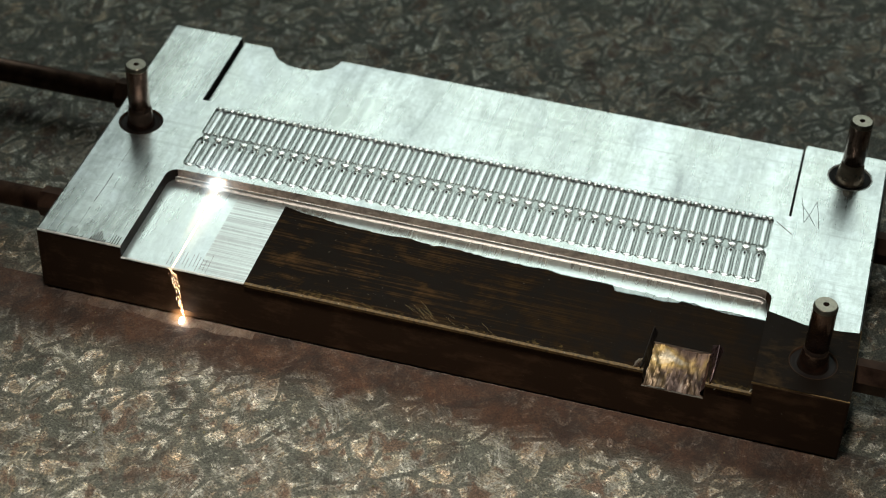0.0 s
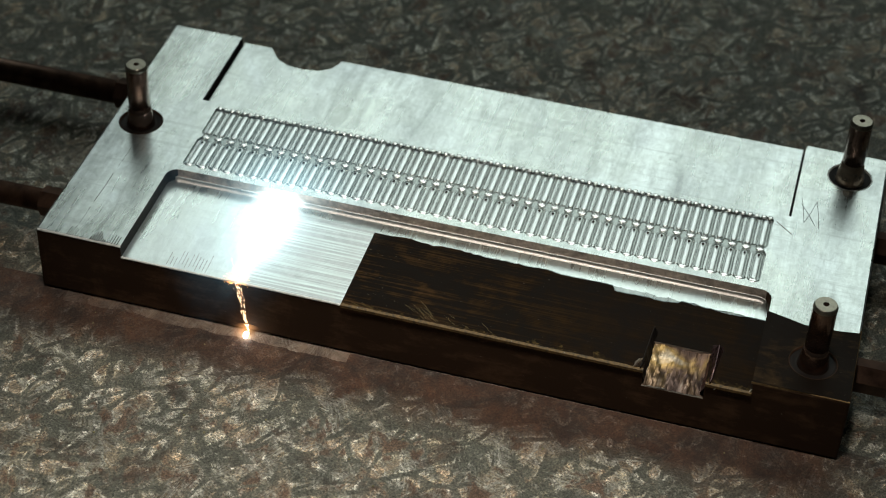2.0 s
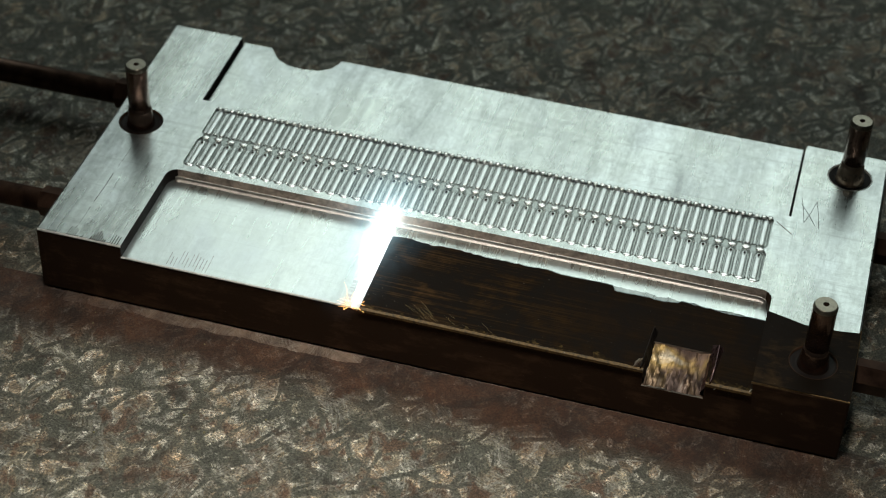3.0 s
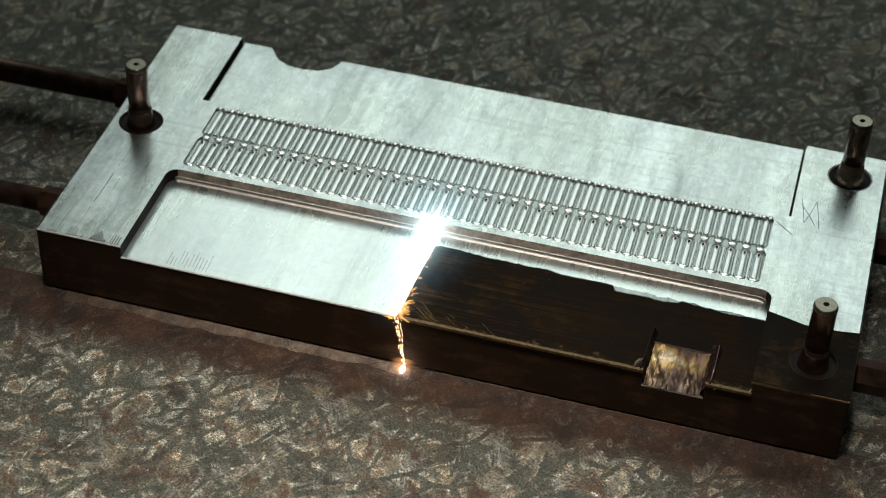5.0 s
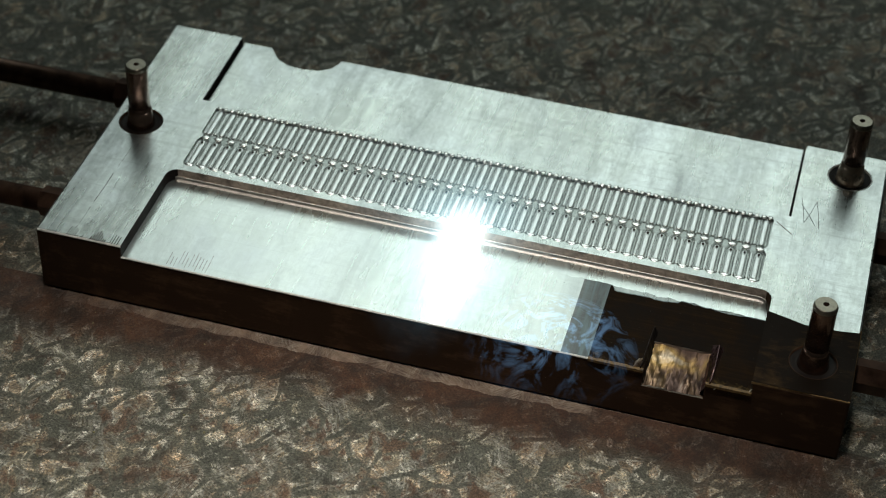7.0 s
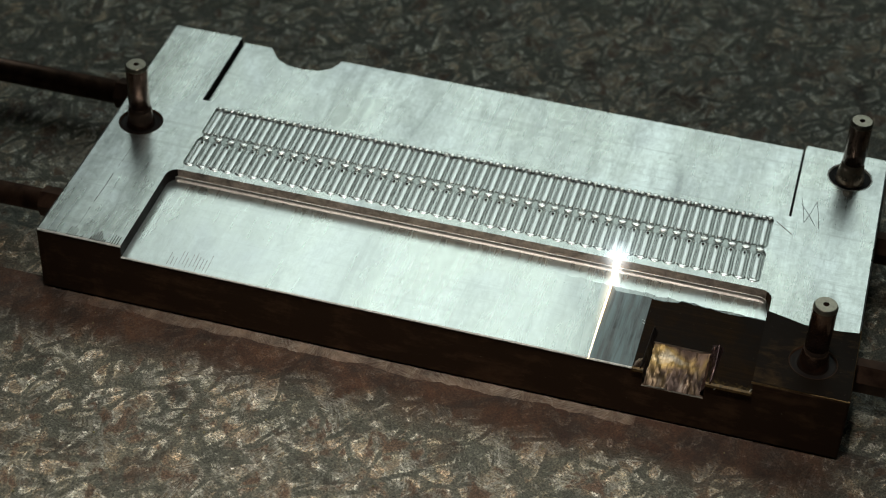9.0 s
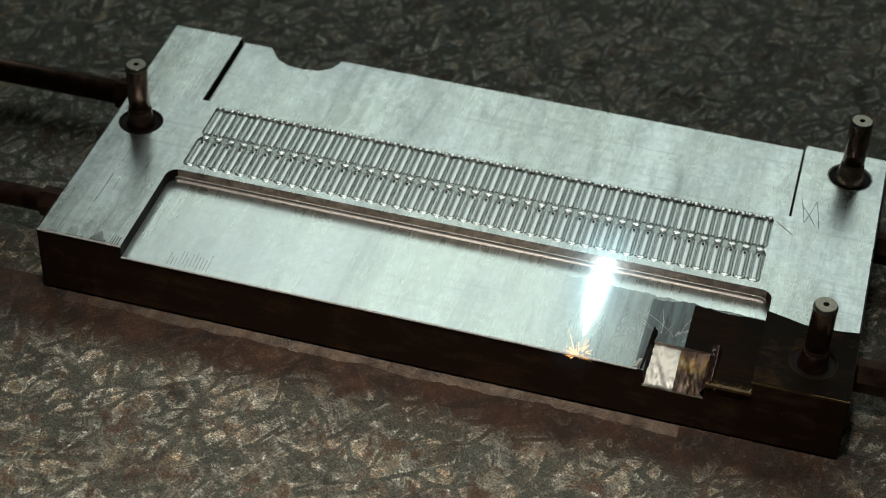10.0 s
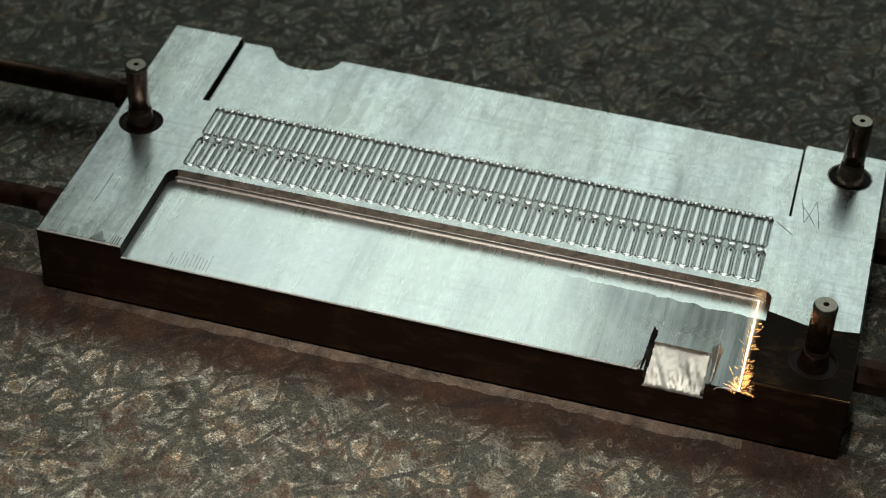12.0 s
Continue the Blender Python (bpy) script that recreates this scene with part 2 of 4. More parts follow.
def chip_oxide():
    """Straw, brown and violet tempering colours over torn steel."""
    n = Nodes("chip_oxide")
    broad = n.noise(n.scaled(110, 80, 80), 1.0, 5, 0.6, 0.8)
    torn = n.noise(n.scaled(330, 70, 70), 1.0, 4, 0.6, 0.5)
    color = n.ramp(broad, (0.30, (0.035, 0.022, 0.024)), (0.46, (0.115, 0.070, 0.042)), (0.58, (0.30, 0.20, 0.065)), (0.70, (0.42, 0.37, 0.29)))
    color = n.mix(n.ramp(torn, (0.52, 0.0), (0.70, 0.7)), color, (0.05, 0.028, 0.02))
    x, y, z = n.axes()
    furrow = n.noise(n.scaled(520, 60, 60, -12), 1.0, 5, 0.65, 0.4)
    grey = n.ramp(furrow, (0.38, (0.016, 0.010, 0.011)), (0.56, (0.085, 0.058, 0.050)), (0.72, (0.40, 0.36, 0.32)))
    low = n.ramp(n.math("ADD", y, n.math("MULTIPLY", n.math("SUBTRACT", broad, 0.5), 0.010)), (0.0035, 0.85), (0.0080, 0.15))
    return n.finish(n.mix(low, color, grey), n.ramp(torn, (0.3, 0.34), (0.7, 0.60)), 0.7, furrow, 0.6, 0.0004)


def plain(name, color, rough, metal=0.0, vary=0.35, scale=300):
    n = Nodes(name)
    grain = n.noise(n.scaled(scale, scale, scale), 1.0, 5, 0.65, 0.3)
    dark = tuple(c * (1 - vary) for c in color)
    lift = tuple(min(1.0, c * (1 + vary)) for c in color)
    return n.finish(n.mix(n.ramp(grain, (0.3, 0.0), (0.7, 1.0)), dark, lift), n.ramp(grain, (0.3, rough * 0.8), (0.7, min(1, rough * 1.2))), metal, grain, 0.1, 0.0002)


def glow(name, color, strength, veil=False):
    """Hot light. veil: a glowing shell that one sees through."""
    mat = bpy.data.materials.new(name)
    mat.use_nodes = True
    tree = mat.node_tree
    tree.nodes.remove(tree.nodes["Principled BSDF"])
    out = tree.nodes["Material Output"]
    emit = tree.nodes.new("ShaderNodeEmission")
    emit.inputs[0].default_value, emit.inputs[1].default_value = (*color, 1), strength
    last = emit
    if veil:
        clear, last = tree.nodes.new("ShaderNodeBsdfTransparent"), tree.nodes.new("ShaderNodeAddShader")
        tree.links.new(clear.outputs[0], last.inputs[0])
        tree.links.new(emit.outputs[0], last.inputs[1])
    tree.links.new(last.outputs[0], out.inputs["Surface"])
    return mat


STEEL = clean_steel()
OXIDE = oxide("block_oxide", (0.042, 0.024, 0.015), (0.110, 0.060, 0.035), 0.0, (60, 200, 200))
FILM = oxide("pocket_oxide", (0.007, 0.0045, 0.003), (0.090, 0.047, 0.017), 0.04, (20, 1150, 200), True)
# bare worn metal, with the chamfer's glint put into its pale colour
EDGE = plain("bare_edge_glint", (0.86, 0.83, 0.78), 0.50, 0.45, 0.25, 900)
NICK = plain("nick_bright", (0.85, 0.85, 0.83), 0.8, 0.0, 0.1, 900)
FILM_EDGE = plain("film_edge", (0.125, 0.074, 0.028), 0.55, 0.3, 0.8, 900)
FILLET = plain("fillet_steel", (0.50, 0.46, 0.43), 0.48, 0.8, 0.25, 400)
GOLD_EDGE = plain("heat_tinted_edge", (0.14, 0.088, 0.038), 0.4, 0.8, 0.5, 700)
GOLD_BARE = plain("gold_scratch", (0.34, 0.25, 0.10), 0.6, 0.0, 0.4, 900)
WALL_BROWN = plain("pocket_wall_brown", (0.45, 0.36, 0.305), 0.40, 0.45, 0.55, 320)
RESIDUE = residue_grey()
PIN_STEEL = plain("pin_steel", (0.23, 0.150, 0.118), 0.22, 0.95, 0.40, 300)
PIN_TOP = plain("pin_end_steel", (0.22, 0.20, 0.16), 0.35, 0.9, 0.25, 600)
RING_DARK = plain("seat_dark", (0.03, 0.024, 0.02), 0.6, 0.2, 0.4, 500)
PIPE = plain("pipe_brown", (0.085, 0.045, 0.030), 0.36, 0.7, 0.5, 160)
BENCH = bench_steel("bench_plate")
BENCH_RUST = bench_steel("bench_rust", True)
BAR_STEEL = plain("bar_steel", (0.85, 0.89, 0.885), 0.46, 1.0, 0.08, 900)
RIB_STEEL = plain("rib_steel", (0.66, 0.70, 0.69), 0.46, 1.0, 0.25, 900)
# bed darker than the ribs: the shade between them is in its colour
BED_SHADED = plain("bed_steel_shaded", (0.46, 0.50, 0.485), 0.48, 0.95, 0.35, 700)
# near-black oxide of the left wall; in grooves and pin wells it paints shade
OXIDE_AND_SHADE = plain("dark_oxide_and_shade", (0.013, 0.010, 0.009), 0.6, 0.0, 0.5, 300)
OXIDE_AND_SHADE.node_tree.nodes["Principled BSDF"].inputs["Specular IOR Level"].default_value = 0.12
# lighter copy of the pin steel, the bright plate's reflection in its colour
COLLAR_LIT = plain("collar_steel_lit", (0.52, 0.40, 0.31), 0.30, 0.95, 0.35, 260)
STUD_STEEL = plain("stud_steel", (0.96, 0.95, 0.93), 0.30, 1.0, 0.04, 900)
CHIP = plain("chipped_steel", (0.56, 0.55, 0.51), 0.55, 0.75, 0.30, 260)
CHIP_GOLD = chip_oxide()
BURR_TINT = plain("burr_oxide", (0.15, 0.092, 0.094), 0.30, 0.85, 0.8, 420)
BURR = plain("burr_steel", (0.24, 0.19, 0.18), 0.45, 0.8, 0.6, 400)
ROOM = plain("workshop_paint", (0.10, 0.10, 0.095), 0.8, 0.0, 0.2, 3)
WHITE_HOT = glow("white_hot", (1.0, 0.90, 0.74), 40.0)
ORANGE_HOT = glow("orange_hot", (1.0, 0.44, 0.13), 9.0)
AMBER_HOT = glow("amber_hot", (1.0, 0.64, 0.34), 11.0)


# ---------------------------------------------------------------- mesh helpers
def mesh_of(name, bm, *materials):
    bmesh.ops.recalc_face_normals(bm, faces=bm.faces)
    me = bpy.data.meshes.new(name)
    bm.to_mesh(me)
    bm.free()
    for m in materials:
        me.materials.append(m)
    return me


def part(name, bm, material, parent=None, label="", smooth=False):
    me = mesh_of(name, bm, material) if isinstance(bm, bmesh.types.BMesh) else bm
    if smooth:
        for f in me.polygons:
            f.use_smooth = True
    ob = new(name, me)
    ob.parent = parent
    return tagged(ob, label)


def box(x0, x1, y0, y1, z0, z1, bevel=0.0, segments=2):
    bm = bmesh.new()
    bmesh.ops.create_cube(bm, size=1)
    for v in bm.verts:
        v.co = ((x0, x1)[v.co.x > 0], (y0, y1)[v.co.y > 0], (z0, z1)[v.co.z > 0])
    if bevel:
        bmesh.ops.bevel(bm, geom=list(bm.edges), offset=bevel, segments=segments, affect="EDGES", profile=0.5)
    return bm


def prism(outline, z0, z1):
    bm = bmesh.new()
    low = [bm.verts.new((x, y, z0)) for x, y in outline]
    high = [bm.verts.new((x, y, z1)) for x, y in outline]
    bm.faces.new(low)
    bm.faces.new(high)
    n = len(outline)
    for i in range(n):
        bm.faces.new((low[i], low[(i + 1) % n], high[(i + 1) % n], high[i]))
    bmesh.ops.recalc_face_normals(bm, faces=bm.faces)
    return bm


def lathe(profile, n=40):
    """Turn (radius, z) pairs round the z axis."""
    bm = bmesh.new()
    rings = [[bm.verts.new((r * math.cos(2 * math.pi * k / n), r * math.sin(2 * math.pi * k / n), z)) for k in range(n)] for r, z in profile]
    for a, b in zip(rings, rings[1:]):
        for k in range(n):
            bm.faces.new((a[k], a[(k + 1) % n], b[(k + 1) % n], b[k]))
    bm.faces.new(rings[0])
    bm.faces.new(rings[-1])
    return bm


def tube(points, radii, n=8):
    """A closed tube through points with a radius at each."""
    bm = bmesh.new()
    points = [Vector(q) for q in points]
    rings = []
    for i, q in enumerate(points):
        way = (points[min(i + 1, len(points) - 1)] - points[max(i - 1, 0)]).normalized()
        side = way.orthogonal().normalized()
        up = way.cross(side)
        r = radii[i] if isinstance(radii, (list, tuple)) else radii
        rings.append([bm.verts.new(q + r * (math.cos(2 * math.pi * k / n) * side + math.sin(2 * math.pi * k / n) * up)) for k in range(n)])
    for a, b in zip(rings, rings[1:]):
        for k in range(n):
            bm.faces.new((a[k], a[(k + 1) % n], b[(k + 1) % n], b[k]))
    bm.faces.new(rings[0])
    bm.faces.new(rings[-1])
    return bm


def join(*bms):
    out = bmesh.new()
    for b in bms:
        me = bpy.data.meshes.new("tmp")
        b.to_mesh(me)
        b.free()
        out.from_mesh(me)
        bpy.data.meshes.remove(me)
    return out


def carve(bm, cutters):
    """bm with the cutters taken away; returns a mesh."""
    ob = new("work", mesh_of("work", bm))
    made = []
    for c in cutters:
        cutter = new("cutter", mesh_of("cutter", c))
        mod = ob.modifiers.new("cut", "BOOLEAN")
        mod.operation, mod.solver, mod.object = "DIFFERENCE", "EXACT", cutter
        made.append(cutter)
    depsgraph = bpy.context.evaluated_depsgraph_get()
    me = bpy.data.meshes.new_from_object(ob.evaluated_get(depsgraph))
    for o in (ob, *made):
        bpy.data.objects.remove(o)
    return me


def thing(name, label, category, group="", at=None, kind=""):
    ob = new(name)
    ob.empty_display_size = 0.01
    if at is not None:
        ob.matrix_world = at
    return tagged(ob, label, category, group, kind)


# ---------------------------------------------------------------- setting: bench and room
bench = part("bench_top", box(-0.9, 1.1, -0.8, 1.3, -0.25, 0.0), BENCH)
tagged(bench, "scratched, rust-stained dark steel bench plate", "bench", kind="structure")
for nm, b in (("wall_north", (-1.0, 1.2, 1.3, 1.4, -0.25, 1.5)), ("wall_south", (-1.0, 1.2, -0.9, -0.8, -0.25, 1.5)),
              ("wall_west", (-1.0, -0.9, -0.8, 1.3, -0.25, 1.5)), ("wall_east", (1.1, 1.2, -0.8, 1.3, -0.25, 1.5)),
              ("ceiling", (-1.0, 1.2, -0.9, 1.4, 1.5, 1.6))):
    tagged(part(nm, box(*b), ROOM), "plain dark painted workshop surface", nm.split("_")[0], kind="structure")

# ---------------------------------------------------------------- the mould block
XP, XQ, YP = 0.0268, 0.2128, 0.0390      # pocket: left, right and back walls
CELLS, PITCH, FIRST = 43, 0.0041715, 0.03171
ROWS = ((0.0416, 0.0564), (0.0574, 0.0722))
block = thing("mould_block", "steel mould block, bright cleaned top, brown oxidised sides, on the bench", "mould")


def arc(cx, cy, r, a0, a1, n):
    return [(cx + r * math.cos(radians(a0 + (a1 - a0) * k / n)), cy + r * math.sin(radians(a0 + (a1 - a0) * k / n))) for k in range(n + 1)]


def pocket_outline(r=0.0035):
    return [(XP, -0.01), *reversed(arc(XP + r, YP - r, r, 90, 180, 6)), *reversed(arc(XQ - r, YP - r, r, 0, 90, 6)), (XQ, -0.01)]


def bed_outline():
    """The scalloped bed of the two rows of ribs."""
    half = PITCH / 2
    pts = []
    for k in range(CELLS):                               # front edge
        c = FIRST + k * PITCH
        pts += [(c + half * math.cos(radians(a)), ROWS[0][0] + 0.0016 - 0.0016 * abs(math.sin(radians(a))) ** 0.6) for a in range(188, 355, 20)]
    x1 = FIRST + (CELLS - 1) * PITCH + half
    pts += [(x1, ROWS[0][1] - 0.0016), (x1 - 0.0011, ROWS[0][1] + 0.0005), (x1, ROWS[1][0] + 0.0016)]
    for k in reversed(range(CELLS)):
        c = FIRST + k * PITCH
        pts += [(c + half * math.cos(radians(a)), ROWS[1][1] - 0.0014 + 0.0014 * abs(math.sin(radians(a))) ** 0.6) for a in range(8, 175, 20)]
    x0 = FIRST - half
    pts += [(x0, ROWS[1][0] + 0.0016), (x0 + 0.0011, ROWS[0][1] + 0.0005), (x0, ROWS[0][1] - 0.0016)]
    return pts


def back_scallop():
    return [(0.0345, 0.125), (0.0345, 0.1115), (0.0385, 0.1062), (0.0425, 0.1042), (0.0475, 0.1036), (0.0530, 0.1045), (0.0568, 0.1070), (0.0585, 0.1110), (0.0590, 0.125)]


PINS = ((0.2288, 0.0995), (0.2282, 0.0130), (0.0095, 0.0580))


NX0, NX1, NY = 0.1830, 0.2005, 0.0124      # chipped gate


def notch_cutter():
    bm = box(NX0, NX1, -0.01, NY, 0, 0.03)
    for v in bm.verts:
        if v.co.z < 0.01:
            v.co.z = 0.0166 if v.co.y > 0 else 0.0090
    return bm


def pocket_cutter():
    bm = prism(pocket_outline(), D, 0.05)
    for v in bm.verts:                       # the end wall leans back a little
        if v.co.x > 0.2 and v.co.z < 0.02:
            v.co.x += 0.0006
    return bm


cutters = [pocket_cutter(), prism([(0.0240, 0.0746), (0.2136, 0.0746), (0.2136, 0.13), (0.0240, 0.13)], 0.0204, 0.05),
           box(-0.01, L + 0.01, -0.001, 0.0012, -0.001, 0.0009), prism(back_scallop(), -0.01, 0.05), prism([(0.2130, 0.0750), (0.2133, 0.0746), (0.2138, 0.0746), (0.2138, 0.1090), (0.2145, 0.1130), (0.2130, 0.1130)], 0.0185, 0.05), box(0.0238, 0.0246, 0.0746, 0.13, 0.0180, 0.05), prism(bed_outline(), H - 0.00085, 0.05), notch_cutter()]
for px, py in PINS:
    c = lathe([(0.0070, H - 0.0030), (0.0070, 0.05)], 48)
    bmesh.ops.translate(c, verts=c.verts, vec=(px, py, 0))
    cutters.append(c)
body = carve(box(0, L, 0, W, 0, H, 0.0007), cutters)
for m in (STEEL, OXIDE, WALL_BROWN, BED_SHADED, OXIDE_AND_SHADE):
    body.materials.append(m)
for f in body.polygons:
    c, n = f.center, f.normal
    if 0.0408 < c.y < 0.0732 and 0.028 < c.x < 0.2112 and c.z < H - 0.0002:
        f.material_index = 3
    # grooves and seat walls take the painted recess shade
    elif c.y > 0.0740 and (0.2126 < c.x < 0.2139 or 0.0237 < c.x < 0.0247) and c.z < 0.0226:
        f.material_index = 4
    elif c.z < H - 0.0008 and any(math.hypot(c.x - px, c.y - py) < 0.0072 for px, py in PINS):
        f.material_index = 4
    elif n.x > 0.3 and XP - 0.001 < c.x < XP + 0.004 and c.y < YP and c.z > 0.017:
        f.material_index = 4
    elif n.z > 0.6 and c.z > 0.0170:
        f.material_index = 0
    elif c.x > XQ - 0.001 and c.y < 0.05:
        f.material_index = 1
    elif XP - 0.001 < c.x < XQ + 0.001 and 0.001 < c.y < 0.111 and c.z > 0.017:
        f.material_index = 2 if c.y < 0.0425 else 0
    else:
        f.material_index = 1
part("body", body, None, block, "steel body, brown oxide on its sides")


def fillet(r=0.0011):
    """Hollow rounding along the foot of the pocket's wall."""
    line = pocket_outline()[5:12]
    rows, bm = [], bmesh.new()
    for k, (x, y) in enumerate(line):
        a, b = Vector(line[max(k - 1, 0)]), Vector(line[min(k + 1, len(line) - 1)])
        way = (b - a).normalized()
        inward = Vector((way.y, -way.x))
        sect = [(r - r * math.cos(radians(q)), D + r - r * math.sin(radians(q))) for q in range(0, 91, 15)] + [(r, D - 0.0002), (-0.0002, D - 0.0002), (-0.0002, D + r)]
        rows.append([bm.verts.new((x + inward.x * o, y + inward.y * o, z)) for o, z in sect])
    n = len(rows[0])
    for a, b in zip(rows, rows[1:]):
        for i in range(n):
            bm.faces.new((a[i], a[(i + 1) % n], b[(i + 1) % n], b[i]))
    bm.faces.new(rows[0])
    bm.faces.new(rows[-1][::-1])
    return bm


part("fillet", fillet(), FILLET, block, "bright hollow rounding at the foot of the pocket wall", True)
# thin pale tube drawn where the fillet's upper edge would catch the light
trim = [(x, y - 0.0001, D + 0.0012) for x, y in pocket_outline()[5:12]]
part("pocket_highlight", tube(trim, 0.00016, 6), EDGE, block, "pale tube for the highlight along the pocket wall", True)
teeth = [XP + (0.1812 - XP) * k / 440 for k in range(441)]
part("front_edge", tube([(q, 0.0001 - 0.00004 * (k % 2), D - 0.00015) for k, q in enumerate(teeth)], [(0.00037 if k % 2 else 0.00029) + 0.00008 * noise.noise(Vector((q * 900, 1, 1))) for k, q in enumerate(teeth)], 6), EDGE, block, "bare worn front edge, its glint painted pale")
part("gate_rim", tube([(0.2030, -0.0001, D - 0.0016), (0.2038, 0.0001, D - 0.0006), (0.2056, 0.0001, D - 0.0002), (XQ - 0.0002, 0.0001, D - 0.0002), (XQ + 0.0004, 0.0004, D + 0.0012)], [0.0001, 0.0003, 0.00028, 0.0003, 0.0001], 6), EDGE, block, "bare worn rim beside the gate")
nibs = [0.0005 + (XP - 0.0005) * k / 60 for k in range(61)]
part("corner_edge", tube([(q, 0.0002 - 0.0001 * (k % 2), H - 0.0003) for k, q in enumerate(nibs)], [0.00036 + 0.00012 * noise.noise(Vector((q * 500, 4, 1))) for q in nibs], 6), EDGE, block, "bare worn corner edge, its highlight painted pale")
part("gold_edge", tube([(XQ, 0.0003, H - 0.0003), (L - 0.0004, 0.0003, H - 0.0003), (L - 0.0003, 0.03, H - 0.0003)], 0.00035, 6), GOLD_EDGE, block)


# ribs, bars and studs of the two rows
def capsule(r, y0, y1, drop):
    """Half-sunk rounded bar along y."""
    pts, rad = [], []
    for k in range(5):
        a = radians(90 * k / 4)
        pts.append((0, y0 + r - r * math.cos(a), 0)), rad.append(max(r * math.sin(a), 1e-5))
    for k in range(5):
        a = radians(90 * (4 - k) / 4)
        pts.append((0, y1 - r + r * math.cos(a), 0)), rad.append(max(r * math.sin(a), 1e-5))
    bm = tube(pts, rad, 12)
    for v in bm.verts:
        v.co.z = drop + v.co.z * (0.26 if v.co.z > 0 else 1.0)
    return bm


def ring_outline(half, y0, y1, r, z):
    """A thin raised wall round a bar."""
    pts = [(half * math.cos(radians(a)), y1 - half + half * math.sin(radians(a)), z) for a in range(0, 181, 30)]
    pts += [(half * math.cos(radians(a)), y0 + half + half * math.sin(radians(a)), z) for a in range(180, 361, 30)]
    bm = tube(pts + [pts[0]], r, 6)
    for v in bm.verts:
        v.co.z = z + (v.co.z - z) * (0.4 if v.co.z > z else 1.0)
    return bm


rib_mesh, bar_mesh, ring_mesh = [], [], []
for y0, y1 in ROWS:
    rib_mesh.append(mesh_of("rib", capsule(0.00050, y0 + 0.0016, y1 - 0.0014, H - 0.00060), RIB_STEEL))
    bar_mesh.append(mesh_of("bar", capsule(0.00088, y0 + 0.0013, y1 - 0.0013, H - 0.00040), BAR_STEEL))
    ring_mesh.append(mesh_of("ring", ring_outline(0.00146, y0 + 0.0006, y1 - 0.0006, 0.00020, H - 0.00045), RIB_STEEL))
stud = bmesh.new()
bmesh.ops.create_uvsphere(stud, u_segments=12, v_segments=8, radius=0.00092)
for v in stud.verts:
    v.co.x, v.co.z = v.co.x * 1.55, v.co.z * 0.30
stud_mesh = mesh_of("stud", stud, STUD_STEEL)
pearl = bmesh.new()
bmesh.ops.create_uvsphere(pearl, u_segments=12, v_segments=8, radius=0.00092)
for v in pearl.verts:
    v.co.x, v.co.z = v.co.x * 0.95, v.co.z * 0.36
pearl_mesh = mesh_of("stud", pearl, STUD_STEEL)
pip = bmesh.new()
bmesh.ops.create_uvsphere(pip, u_segments=8, v_segments=6, radius=0.00042)
for v in pip.verts:
    v.co.y, v.co.z = v.co.y * 1.3, v.co.z * 0.5
pip_mesh = mesh_of("pip", pip, RING_DARK)
for me in (*rib_mesh, *bar_mesh, *ring_mesh, stud_mesh, pearl_mesh):
    for f in me.polygons:
        f.use_smooth = True


def piece(name, me, parent, m):
    ob = new(name, me)
    ob.parent = parent
    ob.matrix_basis = m
    return ob


for k in range(CELLS):
    c = FIRST + k * PITCH
    for r in range(2):
        piece("rib", rib_mesh[r], block, pose(c - PITCH / 2 + (0.0010 if k == 0 else 0), 0, 0))
        piece("bar", bar_mesh[r], block, pose(c, 0, 0))
        piece("ring", ring_mesh[r], block, pose(c, 0, 0))
    for sx, sy in ((0, ROWS[0][0] + 0.0006), (0, ROWS[0][1] + 0.0002), (-0.00100, ROWS[1][1] - 0.0002), (0.00100, ROWS[1][1] - 0.0002)):
        piece("stud", pearl_mesh if sx else stud_mesh, block, pose(c + sx, sy, H - 0.0001))
    piece("pip", pip_mesh, block, pose(c, ROWS[0][1] - 0.0027, H + 0.00005))

# chipped gate at the front edge
rng = random.Random(4)


def chip_floor(lift, first=0, last=24):
    """Rough sloping floor of the gate, or a run of its columns as a thin film."""
    bm = bmesh.new()
    nx, ny, x0, x1 = 24, 18, NX0 - 0.0002, NX1 + 0.0002
    grid = []
    for j in range(ny + 1):
        row = []
        for i in range(first, last + 1):
            v = j / ny
            x = x0 + (x1 - x0) * i / nx
            y = 0.0001 + 0.0124 * v
            z = 0.0128 + 0.0050 * v ** 0.8
            q = noise.fractal(Vector((x * 380 + 0.4 * y * 300, y * 50, 3.1)), 0.7, 2.0, 4) * 0.0013 * (0.4 + 0.6 * math.sin(math.pi * min(1, v + 0.2)))
            row.append(bm.verts.new((x, y, z + q + lift)))
        grid.append(row)
    for a, b in zip(grid, grid[1:]):
        for i in range(len(a) - 1):
            bm.faces.new((a[i], a[i + 1], b[i + 1], b[i]))
    if not lift:
        geom = bmesh.ops.extrude_face_region(bm, geom=list(bm.faces))
        for v in geom["geom"]:
            if isinstance(v, bmesh.types.BMVert):
                v.co.z -= 0.0008
    return bm


part("chip_floor", chip_floor(0.0), CHIP, block, "bare chipped steel gate floor", True)


